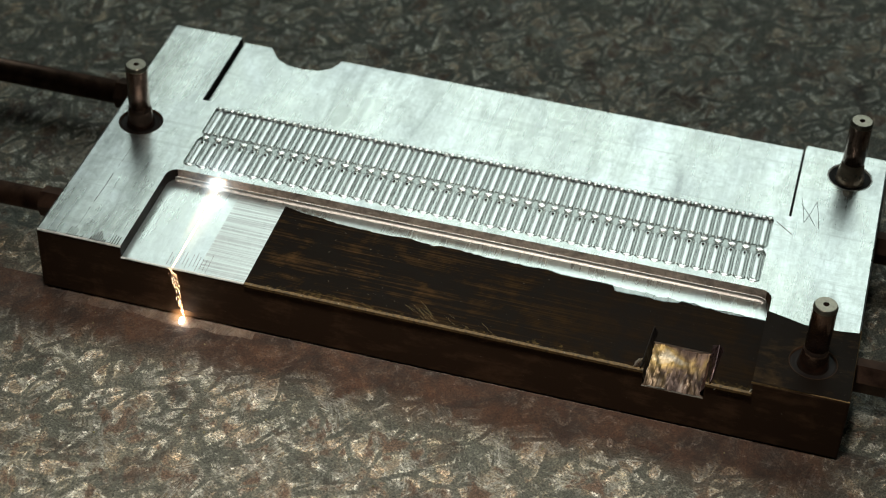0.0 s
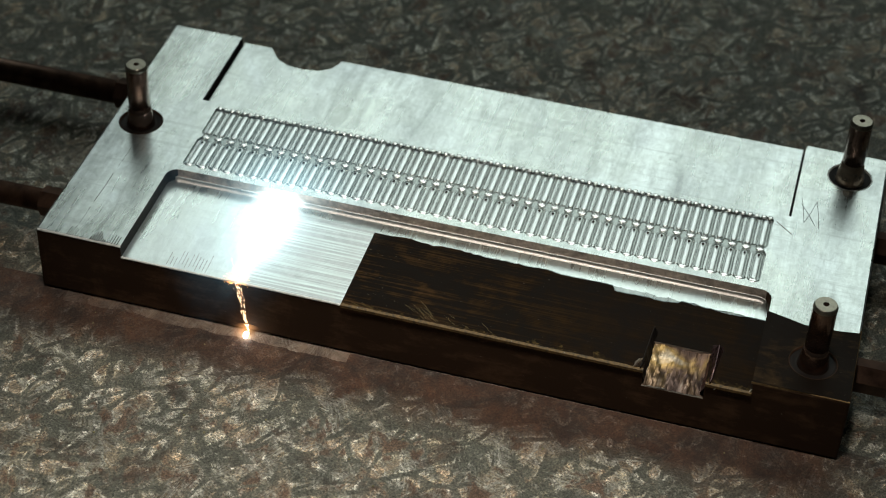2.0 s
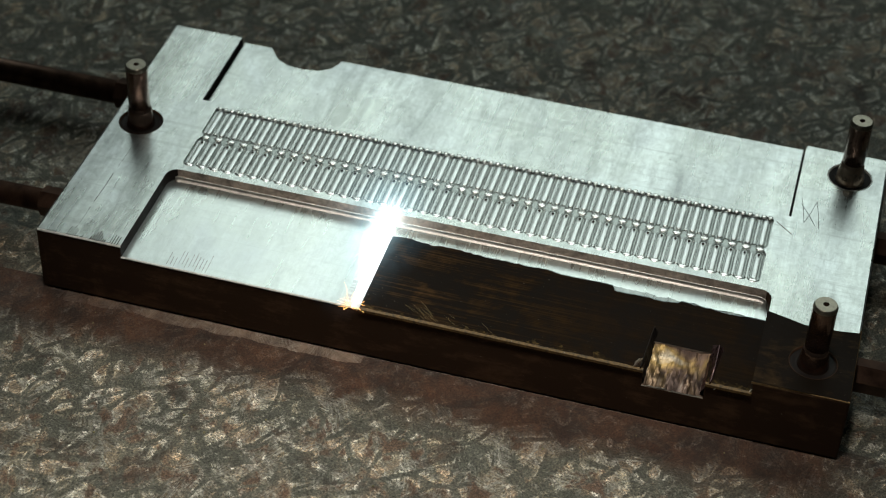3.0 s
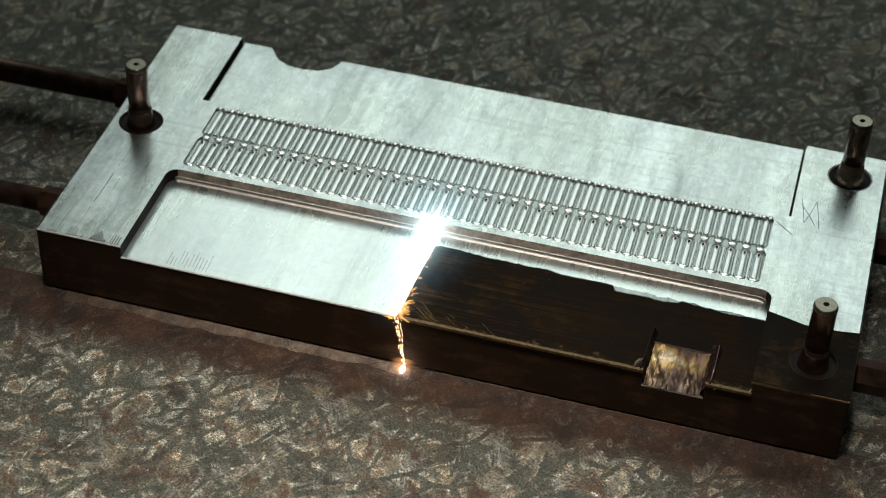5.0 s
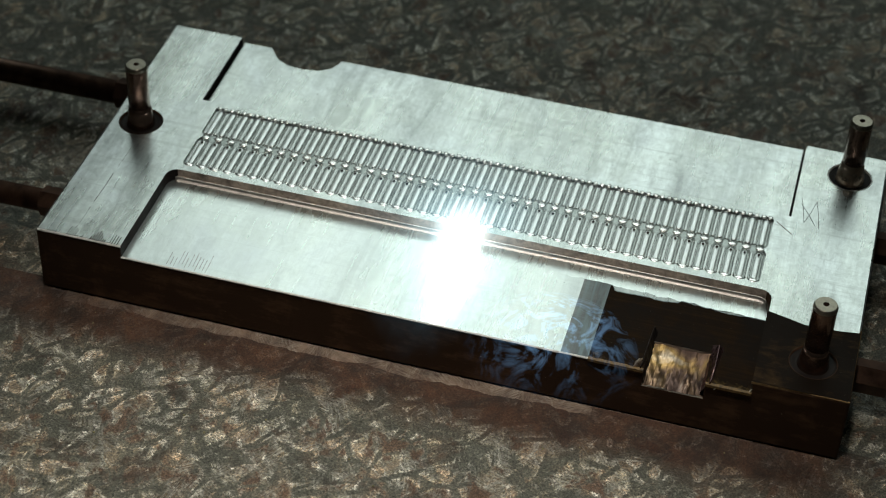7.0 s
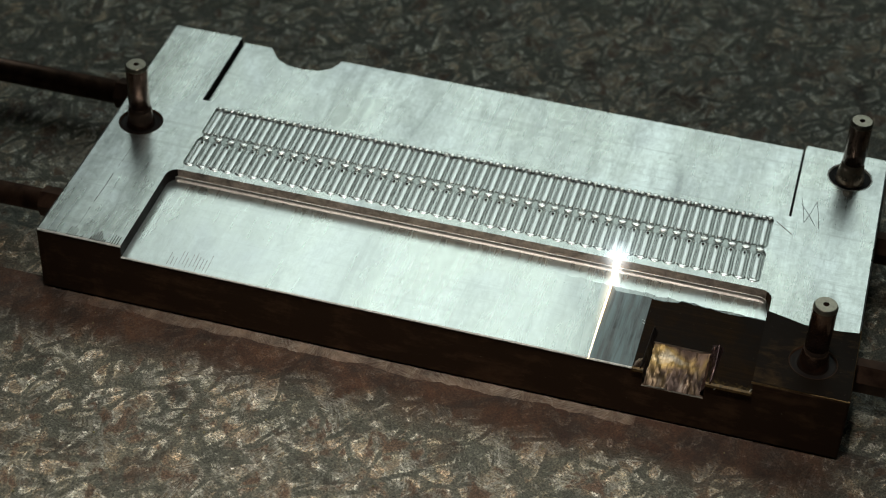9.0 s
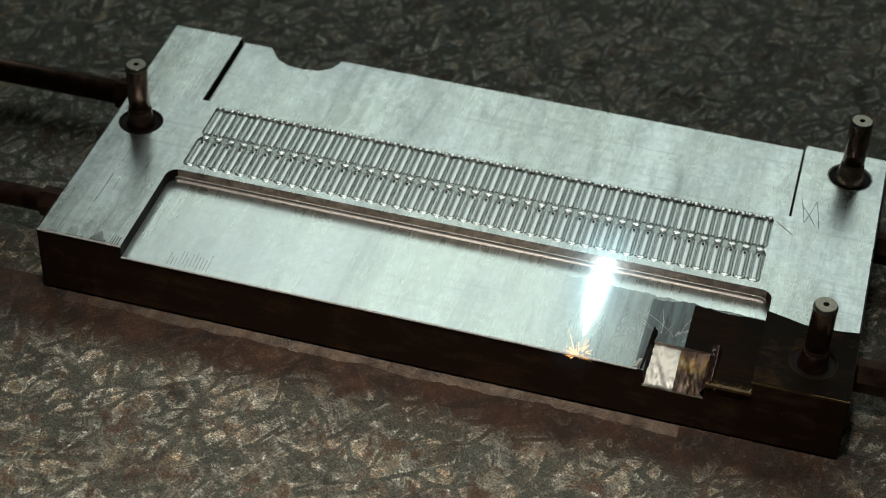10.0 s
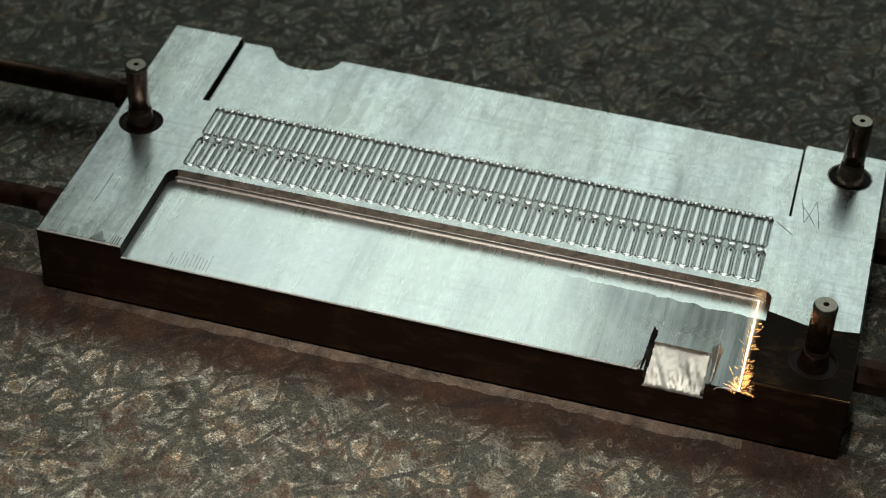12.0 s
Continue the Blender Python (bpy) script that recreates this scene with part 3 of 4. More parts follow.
def lip(points, width, lean, lift=0.0):
    """A torn, sharp-crested ridge thrown up along the gate's side: (x, y, foot, crest) rows."""
    n, rows, bm = 22, [], bmesh.new()
    for k in range(n + 1):
        f = k / n * (len(points) - 1)
        i = min(int(f), len(points) - 2)
        q = [u + (v - u) * (f - i) for u, v in zip(points[i], points[i + 1])]
        jag = noise.noise(Vector((q[1] * 900, 3.3, q[0] * 50)))
        fine = noise.noise(Vector((q[1] * 2400, 8.1, 0)))
        x, y, foot, crest = q[0] + 0.00018 * fine, q[1], q[2], q[3] + 0.00025 * jag + lift
        w = width * (1 + 0.25 * jag) + lift
        rows.append([bm.verts.new(c) for c in ((x - w, y, foot), (x - 0.35 * w + lean * 0.5, y, foot + 0.62 * (crest - foot)), (x + lean - 0.00008, y, crest), (x + lean + 0.00008, y, crest), (x + 0.45 * w + lean * 0.5, y, foot + 0.55 * (crest - foot)), (x + w, y, foot))])
    for a, b in zip(rows, rows[1:]):
        for i in range(6):
            bm.faces.new((a[i], a[(i + 1) % 6], b[(i + 1) % 6], b[i]))
    bm.faces.new(rows[0])
    bm.faces.new(rows[-1][::-1])
    bmesh.ops.recalc_face_normals(bm, faces=bm.faces)
    return bm


LEFT_LIP = ((0.1834, 0.0170, D - 0.0002, D + 0.0006), (0.1833, 0.0150, D - 0.0008, D + 0.0034), (0.1828, 0.0075, D - 0.0020, D + 0.0022), (0.1823, 0.0003, D - 0.0040, D + 0.0009))
RIGHT_LIP = ((0.2016, 0.0156, D - 0.0002, D + 0.0008), (0.2016, 0.0135, D - 0.0008, D + 0.0026), (0.2017, 0.0065, D - 0.0030, D + 0.0021), (0.2014, 0.0002, D - 0.0044, D + 0.0008))
FLAP = ((0.1802, 0.0004, D - 0.0010, D + 0.0004), (0.1806, 0.0018, D - 0.0006, D + 0.0006), (0.1814, 0.0042, D - 0.0002, D + 0.0003))
part("burr", lip(LEFT_LIP, 0.0011, -0.0002), OXIDE_AND_SHADE, block, "dark torn burr beside the gate")
part("burr", lip(RIGHT_LIP, 0.0019, 0.0004), CHIP, block, "bare torn burr beside the gate")
part("burr", lip(FLAP, 0.0016, 0.0005), CHIP, block)

# scratches: a scribed mark on the plateau, tool marks at the corner, hair scratches round the gate
def hair(points, r=0.00012):
    return tube(points, r, 5)


Z = H + 0.00002
for a, b in (((0.2158, 0.0845), (0.2178, 0.0728)), ((0.2160, 0.0818), (0.2213, 0.0722)), ((0.2178, 0.0728), (0.2205, 0.0840)), ((0.2205, 0.0840), (0.2225, 0.0712))):
    part("scribed_line", hair([(a[0], a[1], Z), ((a[0] + b[0]) / 2 + 0.0002, (a[1] + b[1]) / 2, Z), (b[0], b[1], Z)], 0.00009), RING_DARK, block)
part("nick", hair([(0.2100, 0.0708, Z), (0.2150, 0.0663, Z)], 0.00014), NICK, block)
for k in range(8):
    x = 0.0172 + 0.00062 * k
    part("tool_mark", hair([(x, 0.0002, Z), (x + 0.0001, 0.0012 + 0.0034 * math.exp(-((k - 3) / 2.0) ** 2), Z)], 0.00020), RING_DARK, block)
for k in range(5):
    x = 0.0098 + 0.0006 * k
    part("tool_mark", hair([(x, 0.0003, Z), (x + 0.0002, 0.0030 + 0.0050 * rng.random(), Z)], 0.00010), RING_DARK, block)
for k in range(4):
    x = 0.0232 + 0.0008 * k
    part("tool_mark", hair([(x, 0.0003, Z), (x, 0.0016 + 0.003 * rng.random(), Z)], 0.00012), RING_DARK, block)
for y0, y1, r in ((0.006, 0.014, 0.00006), (0.0165, 0.031, 0.00009), (0.034, 0.046, 0.00005)):
    part("scratch", hair([(0.0112 + 0.012 * y0, y0, Z), (0.0113 + 0.012 * (y0 + y1) / 2, (y0 + y1) / 2, Z), (0.0112 + 0.012 * y1, y1, Z)], r), RING_DARK, block)
for k in range(12):
    x = 0.0405 + 0.0011 * k
    part("tool_mark", hair([(x, 0.0008 + 0.002 * rng.random(), D), (x - 0.0002, 0.004 + 0.005 * rng.random(), D)], 0.00008), BURR, block)
for k in range(46):
    a = rng.uniform(-1.1, 1.0)
    x0, y0 = 0.1845 + 0.019 * rng.random(), 0.0142 + 0.003 * rng.random()
    d, n0 = Vector((math.sin(a), math.cos(a), 0)), rng.uniform(0.0012, 0.0085)
    q = Vector((x0, y0, D + 0.00005)) + d * n0 * 0.3
    part("scratch", hair([q, q + d * n0 * 0.5 + Vector((0.0001, 0, 0)), q + d * n0], 0.00003), NICK, block)

# oxide left on the front corner of the top
corner = [(XQ + 0.0002, 0.0003), (L - 0.0003, 0.0003), (L - 0.0003, 0.0288), (0.2340, 0.0279), (0.2290, 0.0276), (0.2240, 0.0275), (0.2190, 0.0288), (XQ + 0.0002, 0.0303)]
seat = lathe([(0.0069, -0.01), (0.0069, 0.06)], 48)
bmesh.ops.translate(seat, verts=seat.verts, vec=(PINS[1][0], PINS[1][1], 0))
corner_me = carve(prism(corner, H + 0.00002, H + 0.00010), [seat])
corner_me.materials.append(oxide("corner_oxide", (0.010, 0.007, 0.005), (0.060, 0.036, 0.016), 0.04, (70, 260, 200)))
part("corner_oxide", corner_me, None, block, "brown oxide film on the corner")

# ---------------------------------------------------------------- pins in their seats
for k, (px, py) in enumerate(PINS):
    pin = thing("guide_pin", "short brown steel pin with drilled end in a round seat", "pin", "pins of the mould block", pose(px, py, H - 0.003))
    shaft = carve(lathe([(0.0034, 0.0), (0.0034, 0.0235), (0.0034, 0.0242), (0.0030, 0.0250)], 40), [lathe([(0.0008, 0.0225), (0.0010, 0.03)], 16)])
    shaft.materials.append(PIN_STEEL)
    shaft.materials.append(PIN_TOP)
    for f in shaft.polygons:
        f.use_smooth = abs(f.normal.z) < 0.5
        f.material_index = 1 if f.center.z > 0.0238 else 0
    part("shaft", shaft, None, pin)
    part("collar", lathe([(0.0048, 0.0), (0.0047, 0.0014), (0.0044, 0.0030), (0.0040, 0.0052), (0.0037, 0.0075), (0.0034, 0.0094)], 40), COLLAR_LIT if k == 0 else PIN_STEEL, pin, smooth=True)
    part("seat_ring", lathe([(0.0069, 0.0), (0.0069, 0.0030), (0.0068, 0.00312), (0.0066, 0.0030), (0.0066, 0.0022)], 40), EDGE if k == 0 else OXIDE, pin, smooth=True)
    # near-black well, the shade inside the seat put into its colour
    part("seat_well", lathe([(0.0067, 0.0001), (0.0066, 0.0024), (0.0060, 0.0025), (0.0050, 0.0023)], 40), OXIDE_AND_SHADE, pin)

# ---------------------------------------------------------------- grit lying on the bench
grit_rng, crumbs = random.Random(21), []
for _ in range(70):
    gx, gy, r = grit_rng.uniform(-0.02, 0.27), -0.006 - 0.085 * grit_rng.random(), grit_rng.uniform(0.00012, 0.0004)
    b = bmesh.new()
    bmesh.ops.create_icosphere(b, subdivisions=1, radius=r)
    for v in b.verts:
        v.co = v.co * grit_rng.uniform(0.6, 1.3) + Vector((gx, gy, r * 0.6))
    crumbs.append(b)
tagged(part("grit", join(*crumbs), plain("grit", (0.20, 0.18, 0.09), 0.7, 0.1, 0.6, 700)), "scattered yellowish grit on the bench plate", "grit", kind="stuff")

# ---------------------------------------------------------------- pipes at the block's ends
for nm, x0, x1, y, r in (("heater_pipe", -0.30, 0.0, 0.0248, 0.0042), ("heater_pipe", -0.30, 0.0, 0.0840, 0.0046),
                         ("heater_pipe", L, 0.42, 0.0240, 0.0044), ("heater_pipe", L, 0.42, 0.0820, 0.0044)):
    pipe = thing(nm, "brown steel pipe running from the end of the mould block", "pipe", "pipes of the mould block")
    d = 1 if x1 > 0.1 else -1
    xe = x0 if d > 0 else x1
    xf = x1 if d > 0 else x0
    part("tube", tube([(xe + d * 0.004, y, 0.0115), (xf, y, 0.0115 if d > 0 else 0.0100)], r * 0.86, 24), PIPE, pipe, smooth=True)
    part("nut", tube([(xe, y, 0.0115), (xe + d * 0.010, y, 0.0115)], r * 1.12, 6), PIPE, pipe)

# ---------------------------------------------------------------- oxide film of the pocket, in strips that the beam takes off
STEP = 0.0014


def rag(x):
    """The ragged back edge of the film."""
    y = 0.0368 - 0.0035 * min(1, max(0, (x - 0.066) / 0.02)) - 0.0032 * max(0, (x - 0.125)) / 0.085
    y += 0.0011 * noise.noise(Vector((x * 120, 2.2, 0))) + 0.0004 * noise.noise(Vector((x * 600, 7.7, 0)))
    return y - (0.0016 if 0.168 < x < 0.1878 else 0.0)


film = thing("oxide_film", "dark brown oxide film in the pocket of the mould block", "oxide film")
strips = []
cuts = sorted([0.0650 + STEP * k for k in range(106)] + [NX0, NX1, XQ + 0.0006])
for x, x1 in zip(cuts, cuts[1:]):
    if x1 - x < 1e-6:
        continue
    gate = NX0 - 1e-6 < x < NX1 - 1e-6
    front = NY + 0.0001 if gate else -0.00022
    sheet = prism([(x, front), (x1, front), (x1, rag(x1)), ((x + x1) / 2, rag((x + x1) / 2)), (x, rag(x))], D + 0.00004, D + 0.00010)
    if not gate:
        lump = 0.00025 * rng.random()
        sheet = join(sheet, prism([(x, -0.0005), (x1, -0.0005), (x1, 0.0004 + lump), (x, 0.0004 + lump)], D - 0.0007, D + 0.00022))
    me = mesh_of("strip", sheet, FILM, FILM_EDGE)
    for f in me.polygons:
        f.material_index = 1 if f.center.y < 0.0005 else 0
    strips.append((x, part("strip", me, None, film)))
for i in range(12):
    strips.append((0.1830 + i * 0.0016, part("strip", chip_floor(0.00015, 2 * i, 2 * i + 2), CHIP_GOLD, film, "golden oxide on the chipped gate", True)))

for k in range(20):                                   # a swept patch of scratches through the film
    q0 = Vector((rng.gauss(0.124, 0.006), rng.uniform(0.0008, 0.0045), D + 0.00010))
    run = Vector((-1.0, rng.gauss(0.75, 0.18), 0)) * rng.uniform(0.0015, 0.0042)
    strips.append((q0.x + run.x, part("scratch", hair([q0, q0 + run * 0.5, q0 + run], 0.000022), GOLD_BARE, film)))
strips.append((0.2008, part("strip", lip(RIGHT_LIP, 0.0019, 0.0004, 0.00012), BURR_TINT, film, "violet-brown oxide on the torn burr")))
strips.append((0.1806, part("strip", lip(FLAP, 0.0016, 0.0005, 0.00012), CHIP_GOLD, film, "golden oxide on the torn flap")))

residue = thing("residue_film", "thin grey residue that the first pass leaves in the pocket", "residue film")
grey_strips = []
cuts = sorted([0.0500 + STEP * k for k in range(117)] + [NX0, NX1, XQ + 0.0005])
for x, x1 in zip(cuts, cuts[1:]):
    if x1 - x > 1e-6:
        front = NY + 0.0001 if NX0 - 1e-6 < x < NX1 - 1e-6 else 0.0002
        out = [(x, front), (x1, front), (x1, rag(max(x1, 0.065)) + 0.0004), (x, rag(max(x, 0.065)) + 0.0004)]
        grey_strips.append((x, part("strip", prism(out, D + 0.00001, D + 0.00003), RESIDUE, residue)))

rust = thing("rust_film", "rust film on the bench along the front of the mould block", "rust film")
rust_strips = []
x = 0.0680
while x < 0.2170:
    out = [(x, -0.0110), (x + STEP, -0.0110), (x + STEP, -0.0001), (x, -0.0001)]
    rust_strips.append((x, part("strip", prism(out, 0.00002, 0.00008), BENCH_RUST, rust)))
    x += STEP

# ---------------------------------------------------------------- the cleaning beam and what it raises
beam = thing("laser_line", "glowing orange-white line where the beam strikes the steel", "laser line")
part("streak", tube([(0, 0.0405, D + 0.0001), (0.0001, 0.030, D + 0.0001), (0, 0.015, D + 0.0001), (0, -0.0002, D)], [0.00008, 0.00024, 0.00020, 0.00008], 8), AMBER_HOT, beam)
strike = thing("beam_strike", "white-hot spot and sparks where the beam meets the bench", "sparks")
bits = []
for k in range(95):
    f = rng.random() ** 0.8
    q = Vector((0.0002 + 0.0026 * f + rng.gauss(0, 0.00020 + 0.0004 * (1 - f)), -0.0004 - rng.uniform(0, 0.0005), (D - 0.0005) * (1 - f) + 0.0008))
    size = rng.choice((0.00002, 0.00003, 0.00003, 0.00006))
    bits.append(tube([q, q - Vector((rng.uniform(-0.0003, 0.0001), 0, rng.uniform(0.0002, 0.0011)))], [size, size * 0.4], 5))
part("trail", join(*bits), AMBER_HOT, strike)
spot = bmesh.new()
bmesh.ops.create_uvsphere(spot, u_segments=12, v_segments=8, radius=0.001)
for v in spot.verts:
    v.co = (0.0028 + v.co.x * 0.7, -0.0022 + v.co.y * 1.4, 0.0004 + v.co.z * 0.8)
part("spot", spot, WHITE_HOT, strike)


def sparks(seed, n, length, spread, base):
    r, out = random.Random(seed), []
    for _ in range(n):
        q = Vector((r.gauss(0, base[0]), r.uniform(*base[1]), base[2]))
        way = Vector((r.gauss(0.1, spread), r.gauss(0.1, spread), 1.0)).normalized()
        a, b = r.uniform(0, 0.5) * length, r.uniform(0.15, 0.5) * length
        bend = Vector((r.gauss(0, 0.06), r.gauss(0, 0.06), -0.05)) * b
        out.append(tube([q + way * a, q + way * (a + b * 0.5) + bend, q + way * (a + b) + bend * 3], [0.000012, 0.000030, 0.000012], 4))
    return join(*out)


front_sparks = thing("edge_sparks", "small orange sparks at the front edge", "sparks")
part("spark", sparks(3, 34, 0.008, 0.9, (0.0004, (-0.001, 0.001), D)), ORANGE_HOT, front_sparks)
side_sparks = thing("streak_sparks", "short orange sparks thrown off along the laser line", "sparks")
out, r = [], random.Random(12)
for _ in range(120):
    q = Vector((0.0001, 0.0005 + 0.030 * r.random() ** 1.6, D + 0.0003))
    way = Vector((r.gauss(0.35, 0.6), r.uniform(-0.3, 0.6), r.uniform(0.1, 0.9))).normalized()
    a, b = r.uniform(0.0, 0.0022), r.uniform(0.0006, 0.0020)
    out.append(tube([q + way * a, q + way * (a + b)], [0.000022, 0.000010], 4))
part("spark", join(*out), ORANGE_HOT, side_sparks)
burst = thing("spark_burst", "burst of orange sparks over the chipped gate", "sparks")
part("spark", sparks(5, 120, 0.028, 0.20, (0.0014, (0.0012, 0.012), 0.0150)), AMBER_HOT, burst)
part("spark", sparks(8, 190, 0.019, 0.38, (0.0018, (0.0016, 0.014), 0.0160)), ORANGE_HOT, burst)
part("flash", tube([(0, 0.0005, 0.0135), (0, 0.004, 0.0160), (0.0002, 0.009, 0.0185), (0, 0.014, 0.0200)], [0.0004, 0.0011, 0.0009, 0.0002], 10), WHITE_HOT, burst)


def bloom_veil(name, color, strength, wide, slim, mid, reach):
    """Glowing shell that draws the bloom round hot light, fading to nothing at its rim."""
    n = Nodes(name)
    x, y, z = n.axes()
    v = n.math("DIVIDE", y, 0.04)
    half = n.math("MAXIMUM", n.math("ADD", slim, n.math("MULTIPLY", v, wide - slim)), slim * 0.6)
    px, py = n.math("DIVIDE", x, half), n.math("DIVIDE", n.math("SUBTRACT", y, mid), reach)
    d = n.math("SQRT", n.math("ADD", n.math("MULTIPLY", px, px), n.math("MULTIPLY", py, py)))
    wisp = n.noise(n.scaled(260, 160, 160), 1.0, 3, 0.6, 0.6)
    d = n.math("ADD", d, n.math("MULTIPLY", n.math("SUBTRACT", wisp, 0.5), 0.22))
    fall = n.math("POWER", n.math("SUBTRACT", 1.0, n.math("MINIMUM", n.math("MAXIMUM", d, 0.0), 1.0)), 1.8)
    emit, clear, both = n.add("ShaderNodeEmission"), n.add("ShaderNodeBsdfTransparent"), n.add("ShaderNodeAddShader")
    emit.inputs[0].default_value = (*color, 1)
    n.link(n.math("MULTIPLY", fall, strength), emit.inputs[1])
    n.link(clear.outputs[0], both.inputs[0])
    n.link(emit.outputs[0], both.inputs[1])
    n.tree.nodes.remove(n.bsdf)
    n.link(both.outputs[0], n.tree.nodes["Material Output"].inputs["Surface"])
    return n.mat


# see-through glowing dome that draws the bloom round the white-hot spot
def spot_glow():
    n = Nodes("spot_veil")
    x, y, z = n.axes()
    px, py = n.math("DIVIDE", n.math("SUBTRACT", x, 0.0028), 0.0045), n.math("DIVIDE", n.math("ADD", y, 0.0026), 0.0055)
    d = n.math("MINIMUM", n.math("SQRT", n.math("ADD", n.math("MULTIPLY", px, px), n.math("MULTIPLY", py, py))), 1.0)
    emit, clear, both = n.add("ShaderNodeEmission"), n.add("ShaderNodeBsdfTransparent"), n.add("ShaderNodeAddShader")
    emit.inputs[0].default_value = (1.0, 0.45, 0.15, 1)
    n.link(n.math("MULTIPLY", n.math("POWER", n.math("SUBTRACT", 1.0, d), 2.0), 0.9), emit.inputs[1])
    n.link(clear.outputs[0], both.inputs[0])
    n.link(emit.outputs[0], both.inputs[1])
    n.tree.nodes.remove(n.bsdf)
    n.link(both.outputs[0], n.tree.nodes["Material Output"].inputs["Surface"])
    return n.mat


def veil_dome(half, mid, reach, low, high):
    """An open dome, for bloom shells and smoke."""
    bm = bmesh.new()
    rings, n = [], 40
    for j in range(1, 11):
        r = j / 10
        rings.append([bm.verts.new((half * r * math.cos(2 * math.pi * k / n), mid + reach * r * math.sin(2 * math.pi * k / n), low + (high - low) * math.sqrt(max(0, 1 - r * r)))) for k in range(n)])
    for a, b in zip(rings, rings[1:]):
        for k in range(n):
            bm.faces.new((a[k], a[(k + 1) % n], b[(k + 1) % n], b[k]))
    bm.faces.new(rings[0])
    return bm


def plume(name, scale, core, label):
    """Plasma: a bright core; the thin veils over it draw its glow and bloom."""
    ob = thing(name, label, "plasma")
    pts, rad = [], []
    for k in range(17):
        v = k / 16
        pts.append((0.0, 0.002 + 0.037 * v, D + 0.0004 + 0.003 * scale * v))
        rad.append(scale * (0.0005 + 0.0042 * v ** 1.4) * math.sqrt(max(1e-4, 1 - max(0, (v - 0.7) / 0.3) ** 2)))
    part("core", tube(pts, rad, 20), core, ob, smooth=True)
    for k, (wide, slim, mid, reach, low, high, strength, color) in enumerate((
            (0.0085, 0.0028, 0.026, 0.026, D + 0.0004, D + 0.0060, 2.6, (0.88, 0.98, 1.0)),
            (0.0170, 0.0080, 0.027, 0.034, D + 0.0020, D + 0.0085, 0.70, (0.55, 0.90, 1.0)),
            (0.0360, 0.0220, 0.026, 0.050, D + 0.0060, D + 0.0120, 0.16, (0.38, 0.78, 1.0)))):
        mat = bloom_veil(name + "_veil", color, strength, wide * scale, slim * scale, mid, reach * (0.6 + 0.4 * scale))
        part("veil", veil_dome(wide * scale * 1.7, mid, reach * (0.6 + 0.4 * scale) * 1.15, low, high), mat, ob, smooth=True)
    return ob


CORE_HOT = glow("plasma_core", (0.93, 1.0, 1.0), 5.0)
# halo shells: bloom round the line and the strike, modelled as domes
part("halo", veil_dome(0.0060, 0.024, 0.030, D + 0.0003, D + 0.0030), bloom_veil("streak_veil", (1.0, 0.72, 0.42), 0.60, 0.0030, 0.0014, 0.028, 0.026), beam, smooth=True)
spot_veil = veil_dome(0.0050, 0.0, 0.0060, 0.0012, 0.0030)
bmesh.ops.translate(spot_veil, verts=spot_veil.verts, vec=(0.0028, -0.0026, 0))
part("spot_halo", spot_veil, spot_glow(), strike, smooth=True)
big = plume("plasma_plume", 1.35, CORE_HOT, "large blue-white plasma plume over the pocket")
small = plume("plasma_flare", 0.78, CORE_HOT, "slender white plasma flare over the pocket")

tip = thing("tip_flare", "small white star of plasma at the pocket's back wall", "plasma")
part("core", tube([(0, 0.0340, D + 0.0004), (0, 0.0375, D + 0.0012), (0.0001, 0.0405, H + 0.0004), (0, 0.0425, H + 0.0008)], [0.0003, 0.0009, 0.0011, 0.0002], 12), CORE_HOT, tip, smooth=True)
for k, (half, reach, high, strength) in enumerate(((0.0050, 0.0090, 0.0030, 1.6), (0.0130, 0.0170, 0.0050, 0.22))):
    part("veil", veil_dome(half * 1.3, 0.038, reach * 1.2, D + 0.003, H + high), bloom_veil("tip_veil", (0.80, 0.94, 1.0), strength, half, half, 0.038, reach), tip, smooth=True)
smoke = thing("smoke_wisp", "thin curls of smoke beside the plasma, its blue light emitted by them", "smoke")


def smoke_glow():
    """Smoke thick and thin in curls; it emits the blue light the plasma would cast."""
    n = Nodes("self_lit_smoke")
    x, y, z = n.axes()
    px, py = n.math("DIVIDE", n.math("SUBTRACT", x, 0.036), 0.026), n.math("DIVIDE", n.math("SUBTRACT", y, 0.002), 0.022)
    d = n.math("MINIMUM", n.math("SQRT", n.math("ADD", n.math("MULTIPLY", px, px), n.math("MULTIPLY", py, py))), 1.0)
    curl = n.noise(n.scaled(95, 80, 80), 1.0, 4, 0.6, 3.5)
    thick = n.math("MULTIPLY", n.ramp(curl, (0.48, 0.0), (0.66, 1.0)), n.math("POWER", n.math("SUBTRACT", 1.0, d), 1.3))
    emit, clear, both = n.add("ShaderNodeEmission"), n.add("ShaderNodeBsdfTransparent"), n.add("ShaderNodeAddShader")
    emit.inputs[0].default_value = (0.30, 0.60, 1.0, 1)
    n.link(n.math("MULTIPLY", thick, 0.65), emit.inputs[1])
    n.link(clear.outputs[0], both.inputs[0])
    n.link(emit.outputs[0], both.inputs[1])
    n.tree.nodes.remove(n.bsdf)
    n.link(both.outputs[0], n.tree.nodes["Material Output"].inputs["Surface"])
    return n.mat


# one glowing dome; the plasma's light on the smoke is emission
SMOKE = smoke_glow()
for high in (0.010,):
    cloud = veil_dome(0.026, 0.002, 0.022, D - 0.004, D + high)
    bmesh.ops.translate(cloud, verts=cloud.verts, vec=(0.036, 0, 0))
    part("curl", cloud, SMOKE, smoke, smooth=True)

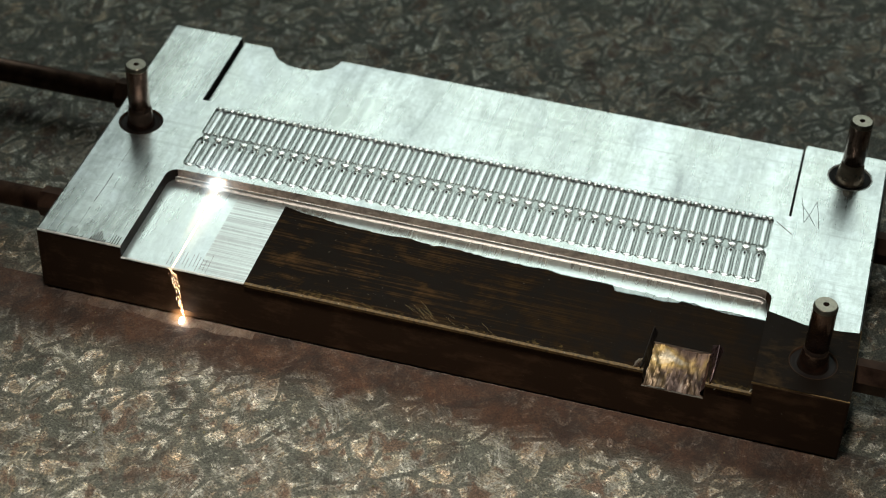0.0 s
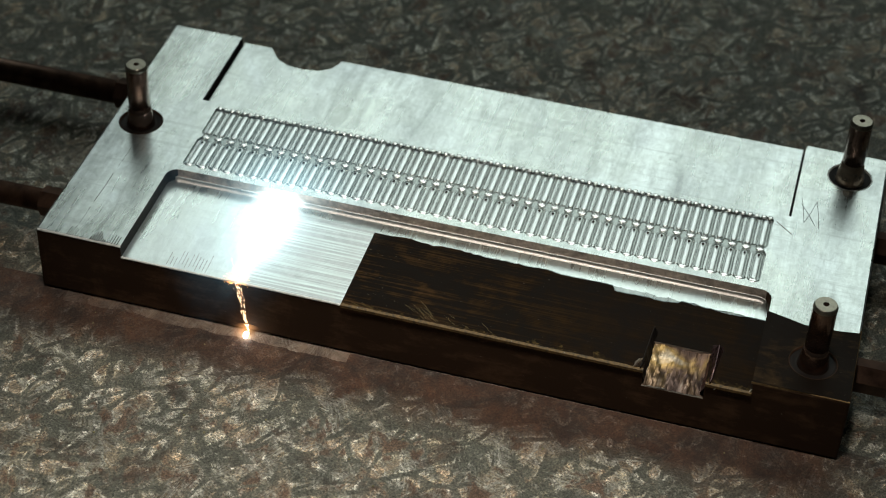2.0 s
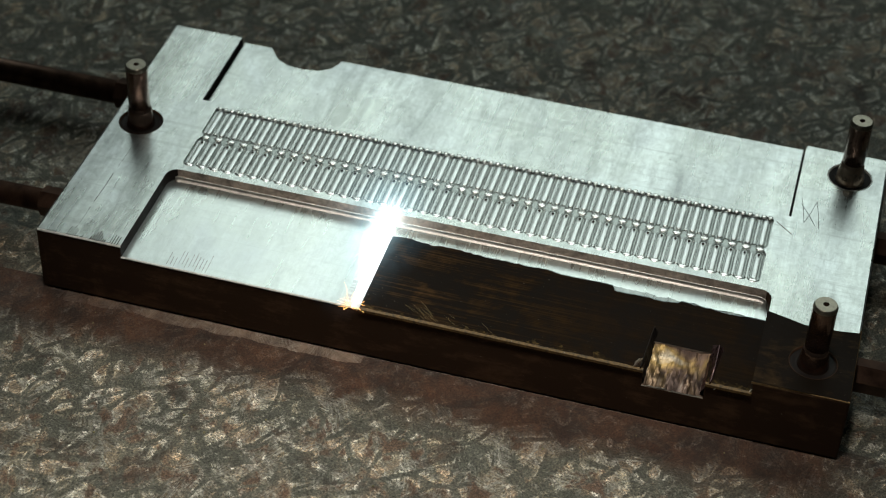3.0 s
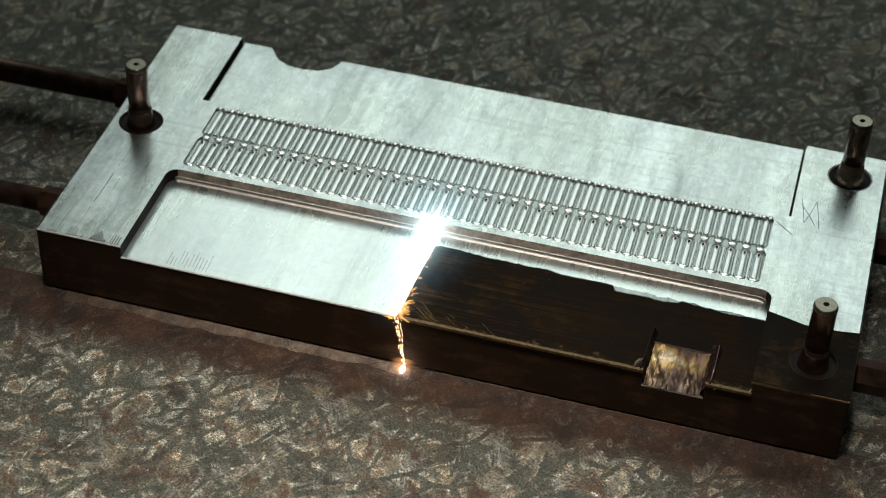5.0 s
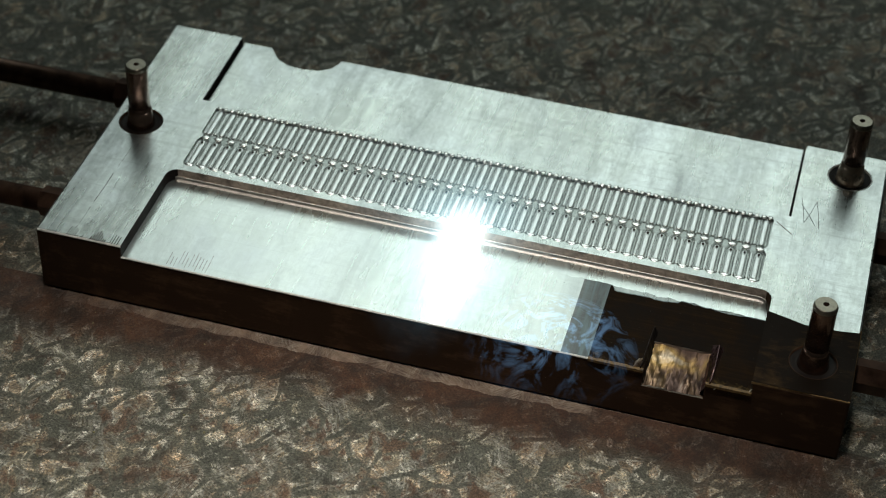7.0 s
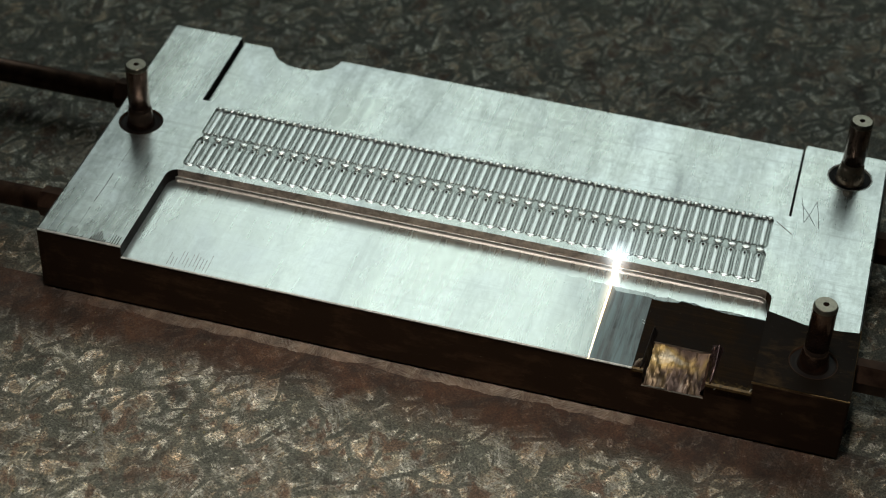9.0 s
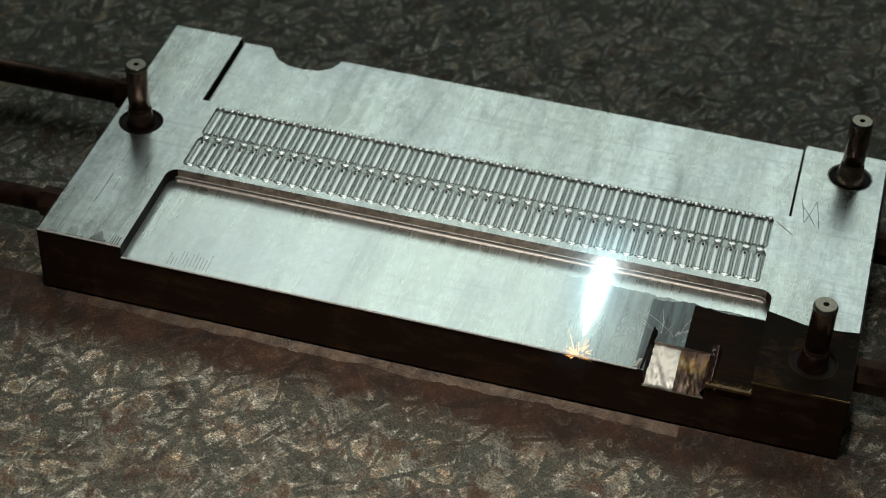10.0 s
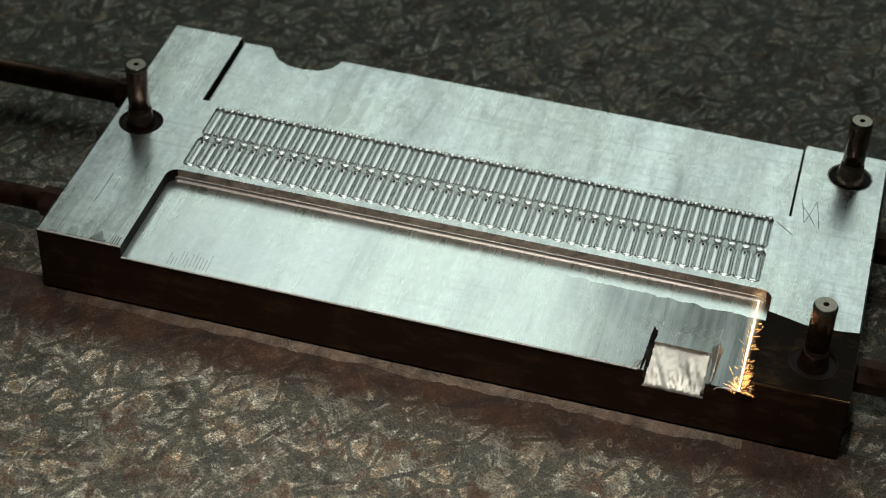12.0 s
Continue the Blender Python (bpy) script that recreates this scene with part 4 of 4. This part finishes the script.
# ---------------------------------------------------------------- what moves, and when
# passes of the beam along the pocket: (seconds, metres along the block)
PASSES = (((0.0, 0.0427), (0.5, 0.0628), (1.0, 0.0812), (1.40, 0.0940)),
          ((1.467, 0.0480), (2.0, 0.0630), (2.5, 0.0801), (3.0, 0.0978), (3.267, 0.1090)),
          ((3.333, 0.0580), (4.0, 0.0795), (4.8, 0.1056), (5.333, 0.1205)),
          ((5.400, 0.0761), (5.867, 0.0890)),
          ((5.933, 0.1240), (6.4, 0.1440), (6.933, 0.1680)),
          ((6.967, 0.1190), (7.2, 0.1320), (8.133, 0.1790)),
          ((8.200, 0.1290), (8.8, 0.1575), (9.533, 0.1930)),
          ((9.567, 0.1425), (10.2, 0.1740), (10.833, 0.2050)),
          ((10.867, 0.1565), (11.4, 0.1815), (12.0, 0.2098)))
# when the film at a place comes off
CLEARED = ((0.0650, 0.55), (0.0935, 1.40), (0.0940, 2.85), (0.1090, 3.267), (0.1095, 4.93), (0.1196, 5.33), (0.1200, 5.80), (0.1583, 5.95),
           (0.1585, 6.68), (0.1670, 6.90), (0.1675, 7.90), (0.1790, 8.13), (0.1795, 9.26), (0.1915, 9.50), (0.1920, 10.57), (0.2045, 10.83), (0.2050, 11.90), (0.2098, 12.00), (0.2100, 99.0), (0.3, 99.0))
# when the grey residue at a place comes off
POLISHED = ((0.0500, 0.20), (0.0649, 0.55), (0.0650, 2.06), (0.0935, 2.85), (0.0940, 4.45), (0.1090, 4.93), (0.1095, 5.80), (0.1196, 5.87), (0.1200, 5.93), (0.1583, 6.68), (0.1585, 7.73),
            (0.1670, 7.90), (0.1675, 9.02), (0.1790, 9.26), (0.1795, 10.31), (0.1915, 10.57), (0.1920, 11.60), (0.2045, 11.87), (0.2098, 11.93), (0.2100, 99.0), (0.3, 99.0))
# strength of plume and flare: (from, to, which, sunk by)
GAS = ((0.10, 0.35, "small", 0.0), (0.35, 1.35, "small", 0.0), (1.70, 1.95, "small", 0.001), (1.95, 2.07, "big", 0.003), (2.07, 2.95, "big", 0.0), (2.95, 3.27, "small", -0.001),
       (3.60, 5.33, "small", 0.0), (6.07, 6.27, "big", 0.002), (6.97, 7.20, "big", -0.002), (7.20, 7.60, "small", 0.0),
       (9.57, 9.83, "big", -0.001), (9.83, 10.07, "small", 0.0015), (10.87, 11.08, "big", -0.002), (11.08, 11.27, "big", 0.004))
TIPS = ((0.0, 0.10, 0.0035), (6.27, 6.40, 0.0), (6.47, 6.63, -0.0005), (6.77, 6.95, 0.001), (7.60, 8.13, 0.0), (8.80, 9.17, 0.0), (10.07, 10.27, 0.0), (10.43, 10.53, 0.001), (11.27, 11.37, -0.0005), (11.47, 11.63, 0.0))
BURSTS = ((9.40, 9.47, 0.008), (9.47, 9.55, 0.0), (10.40, 10.55, 0.012), (10.55, 10.65, 0.0), (10.65, 10.83, 0.002), (11.65, 11.85, 0.008))
SINK = -0.12


def beam_x(t):
    for rows in PASSES:
        if t <= rows[-1][0] + 1e-6:
            return float(np.interp(t, [r[0] for r in rows], [r[1] for r in rows]))
    return PASSES[-1][-1][1]


def ride(ob, shows):
    """Let ob travel with the beam while it shows; between, it rests under the bench."""
    rows = []
    for k in range(0, 361):
        t = k / FPS
        z = SINK
        for a, b, d in shows:
            if a - 1e-6 <= t <= b + 1e-6:
                z = -d
        rows.append((t, pose(beam_x(t), 0, z)))
    walk(ob, rows)


def motions():
    ride(beam, [(a, b, 0.0) for a, b in ((0.0, 5.87), (6.33, 6.95), (7.30, 9.45), (10.07, 10.53), (10.67, 10.83), (11.27, 12.0))])
    ride(strike, [(a, b, 0.0) for a, b in ((0.0, 0.75), (0.87, 2.07), (2.27, 2.87), (3.07, 5.87), (5.97, 6.27), (6.37, 6.57), (6.67, 6.95), (7.17, 8.95), (9.17, 9.37), (9.47, 9.77), (9.87, 9.97),
                                           (10.07, 10.17), (10.27, 10.47), (10.57, 10.77), (11.07, 11.25), (11.37, 11.57), (11.67, 11.93))])
    ride(front_sparks, [(a, b, 0.0) for a, b in ((0.1, 1.4), (1.7, 2.0), (2.4, 3.2), (3.4, 5.3), (6.4, 6.95), (7.7, 8.97), (9.17, 9.37), (9.87, 10.4), (11.67, 12.0))])
    ride(big, [(a, b, d) for a, b, w, d in GAS if w == "big"])
    ride(small, [(a, b, d) for a, b, w, d in GAS if w == "small"])
    ride(burst, BURSTS)
    ride(side_sparks, [(a, b, 0.0) for a, b in ((0.60, 0.75), (4.87, 5.20), (9.37, 9.47), (10.37, 10.55), (10.65, 10.83), (11.47, 11.57), (11.87, 12.0))])
    ride(tip, TIPS)
    ride(smoke, [(2.17, 2.30, 0.0), (6.97, 7.13, 0.0), (9.60, 9.80, 0.004), (10.90, 11.05, 0.0)])
    for group, shift, down, table in ((strips, 0.0, -0.0015, CLEARED), (grey_strips, 0.0, -0.0025, POLISHED), (rust_strips, 0.0028, -0.0015, CLEARED)):
        xs, ts = [c[0] for c in table], [c[1] for c in table]
        for x, ob in group:
            t = float(np.interp(x - shift, xs, ts))
            t = min(t, 11.93) if t < 12.0 else t
            up, gone = pose(0, 0, 0), pose(0, 0.002, down)
            if t >= 12.0:
                walk(ob, [(0.0, up), (12.0, up)])
            else:
                walk(ob, [(0.0, up), (t, up), (t + 0.034, gone), (12.0, gone)])


motions()
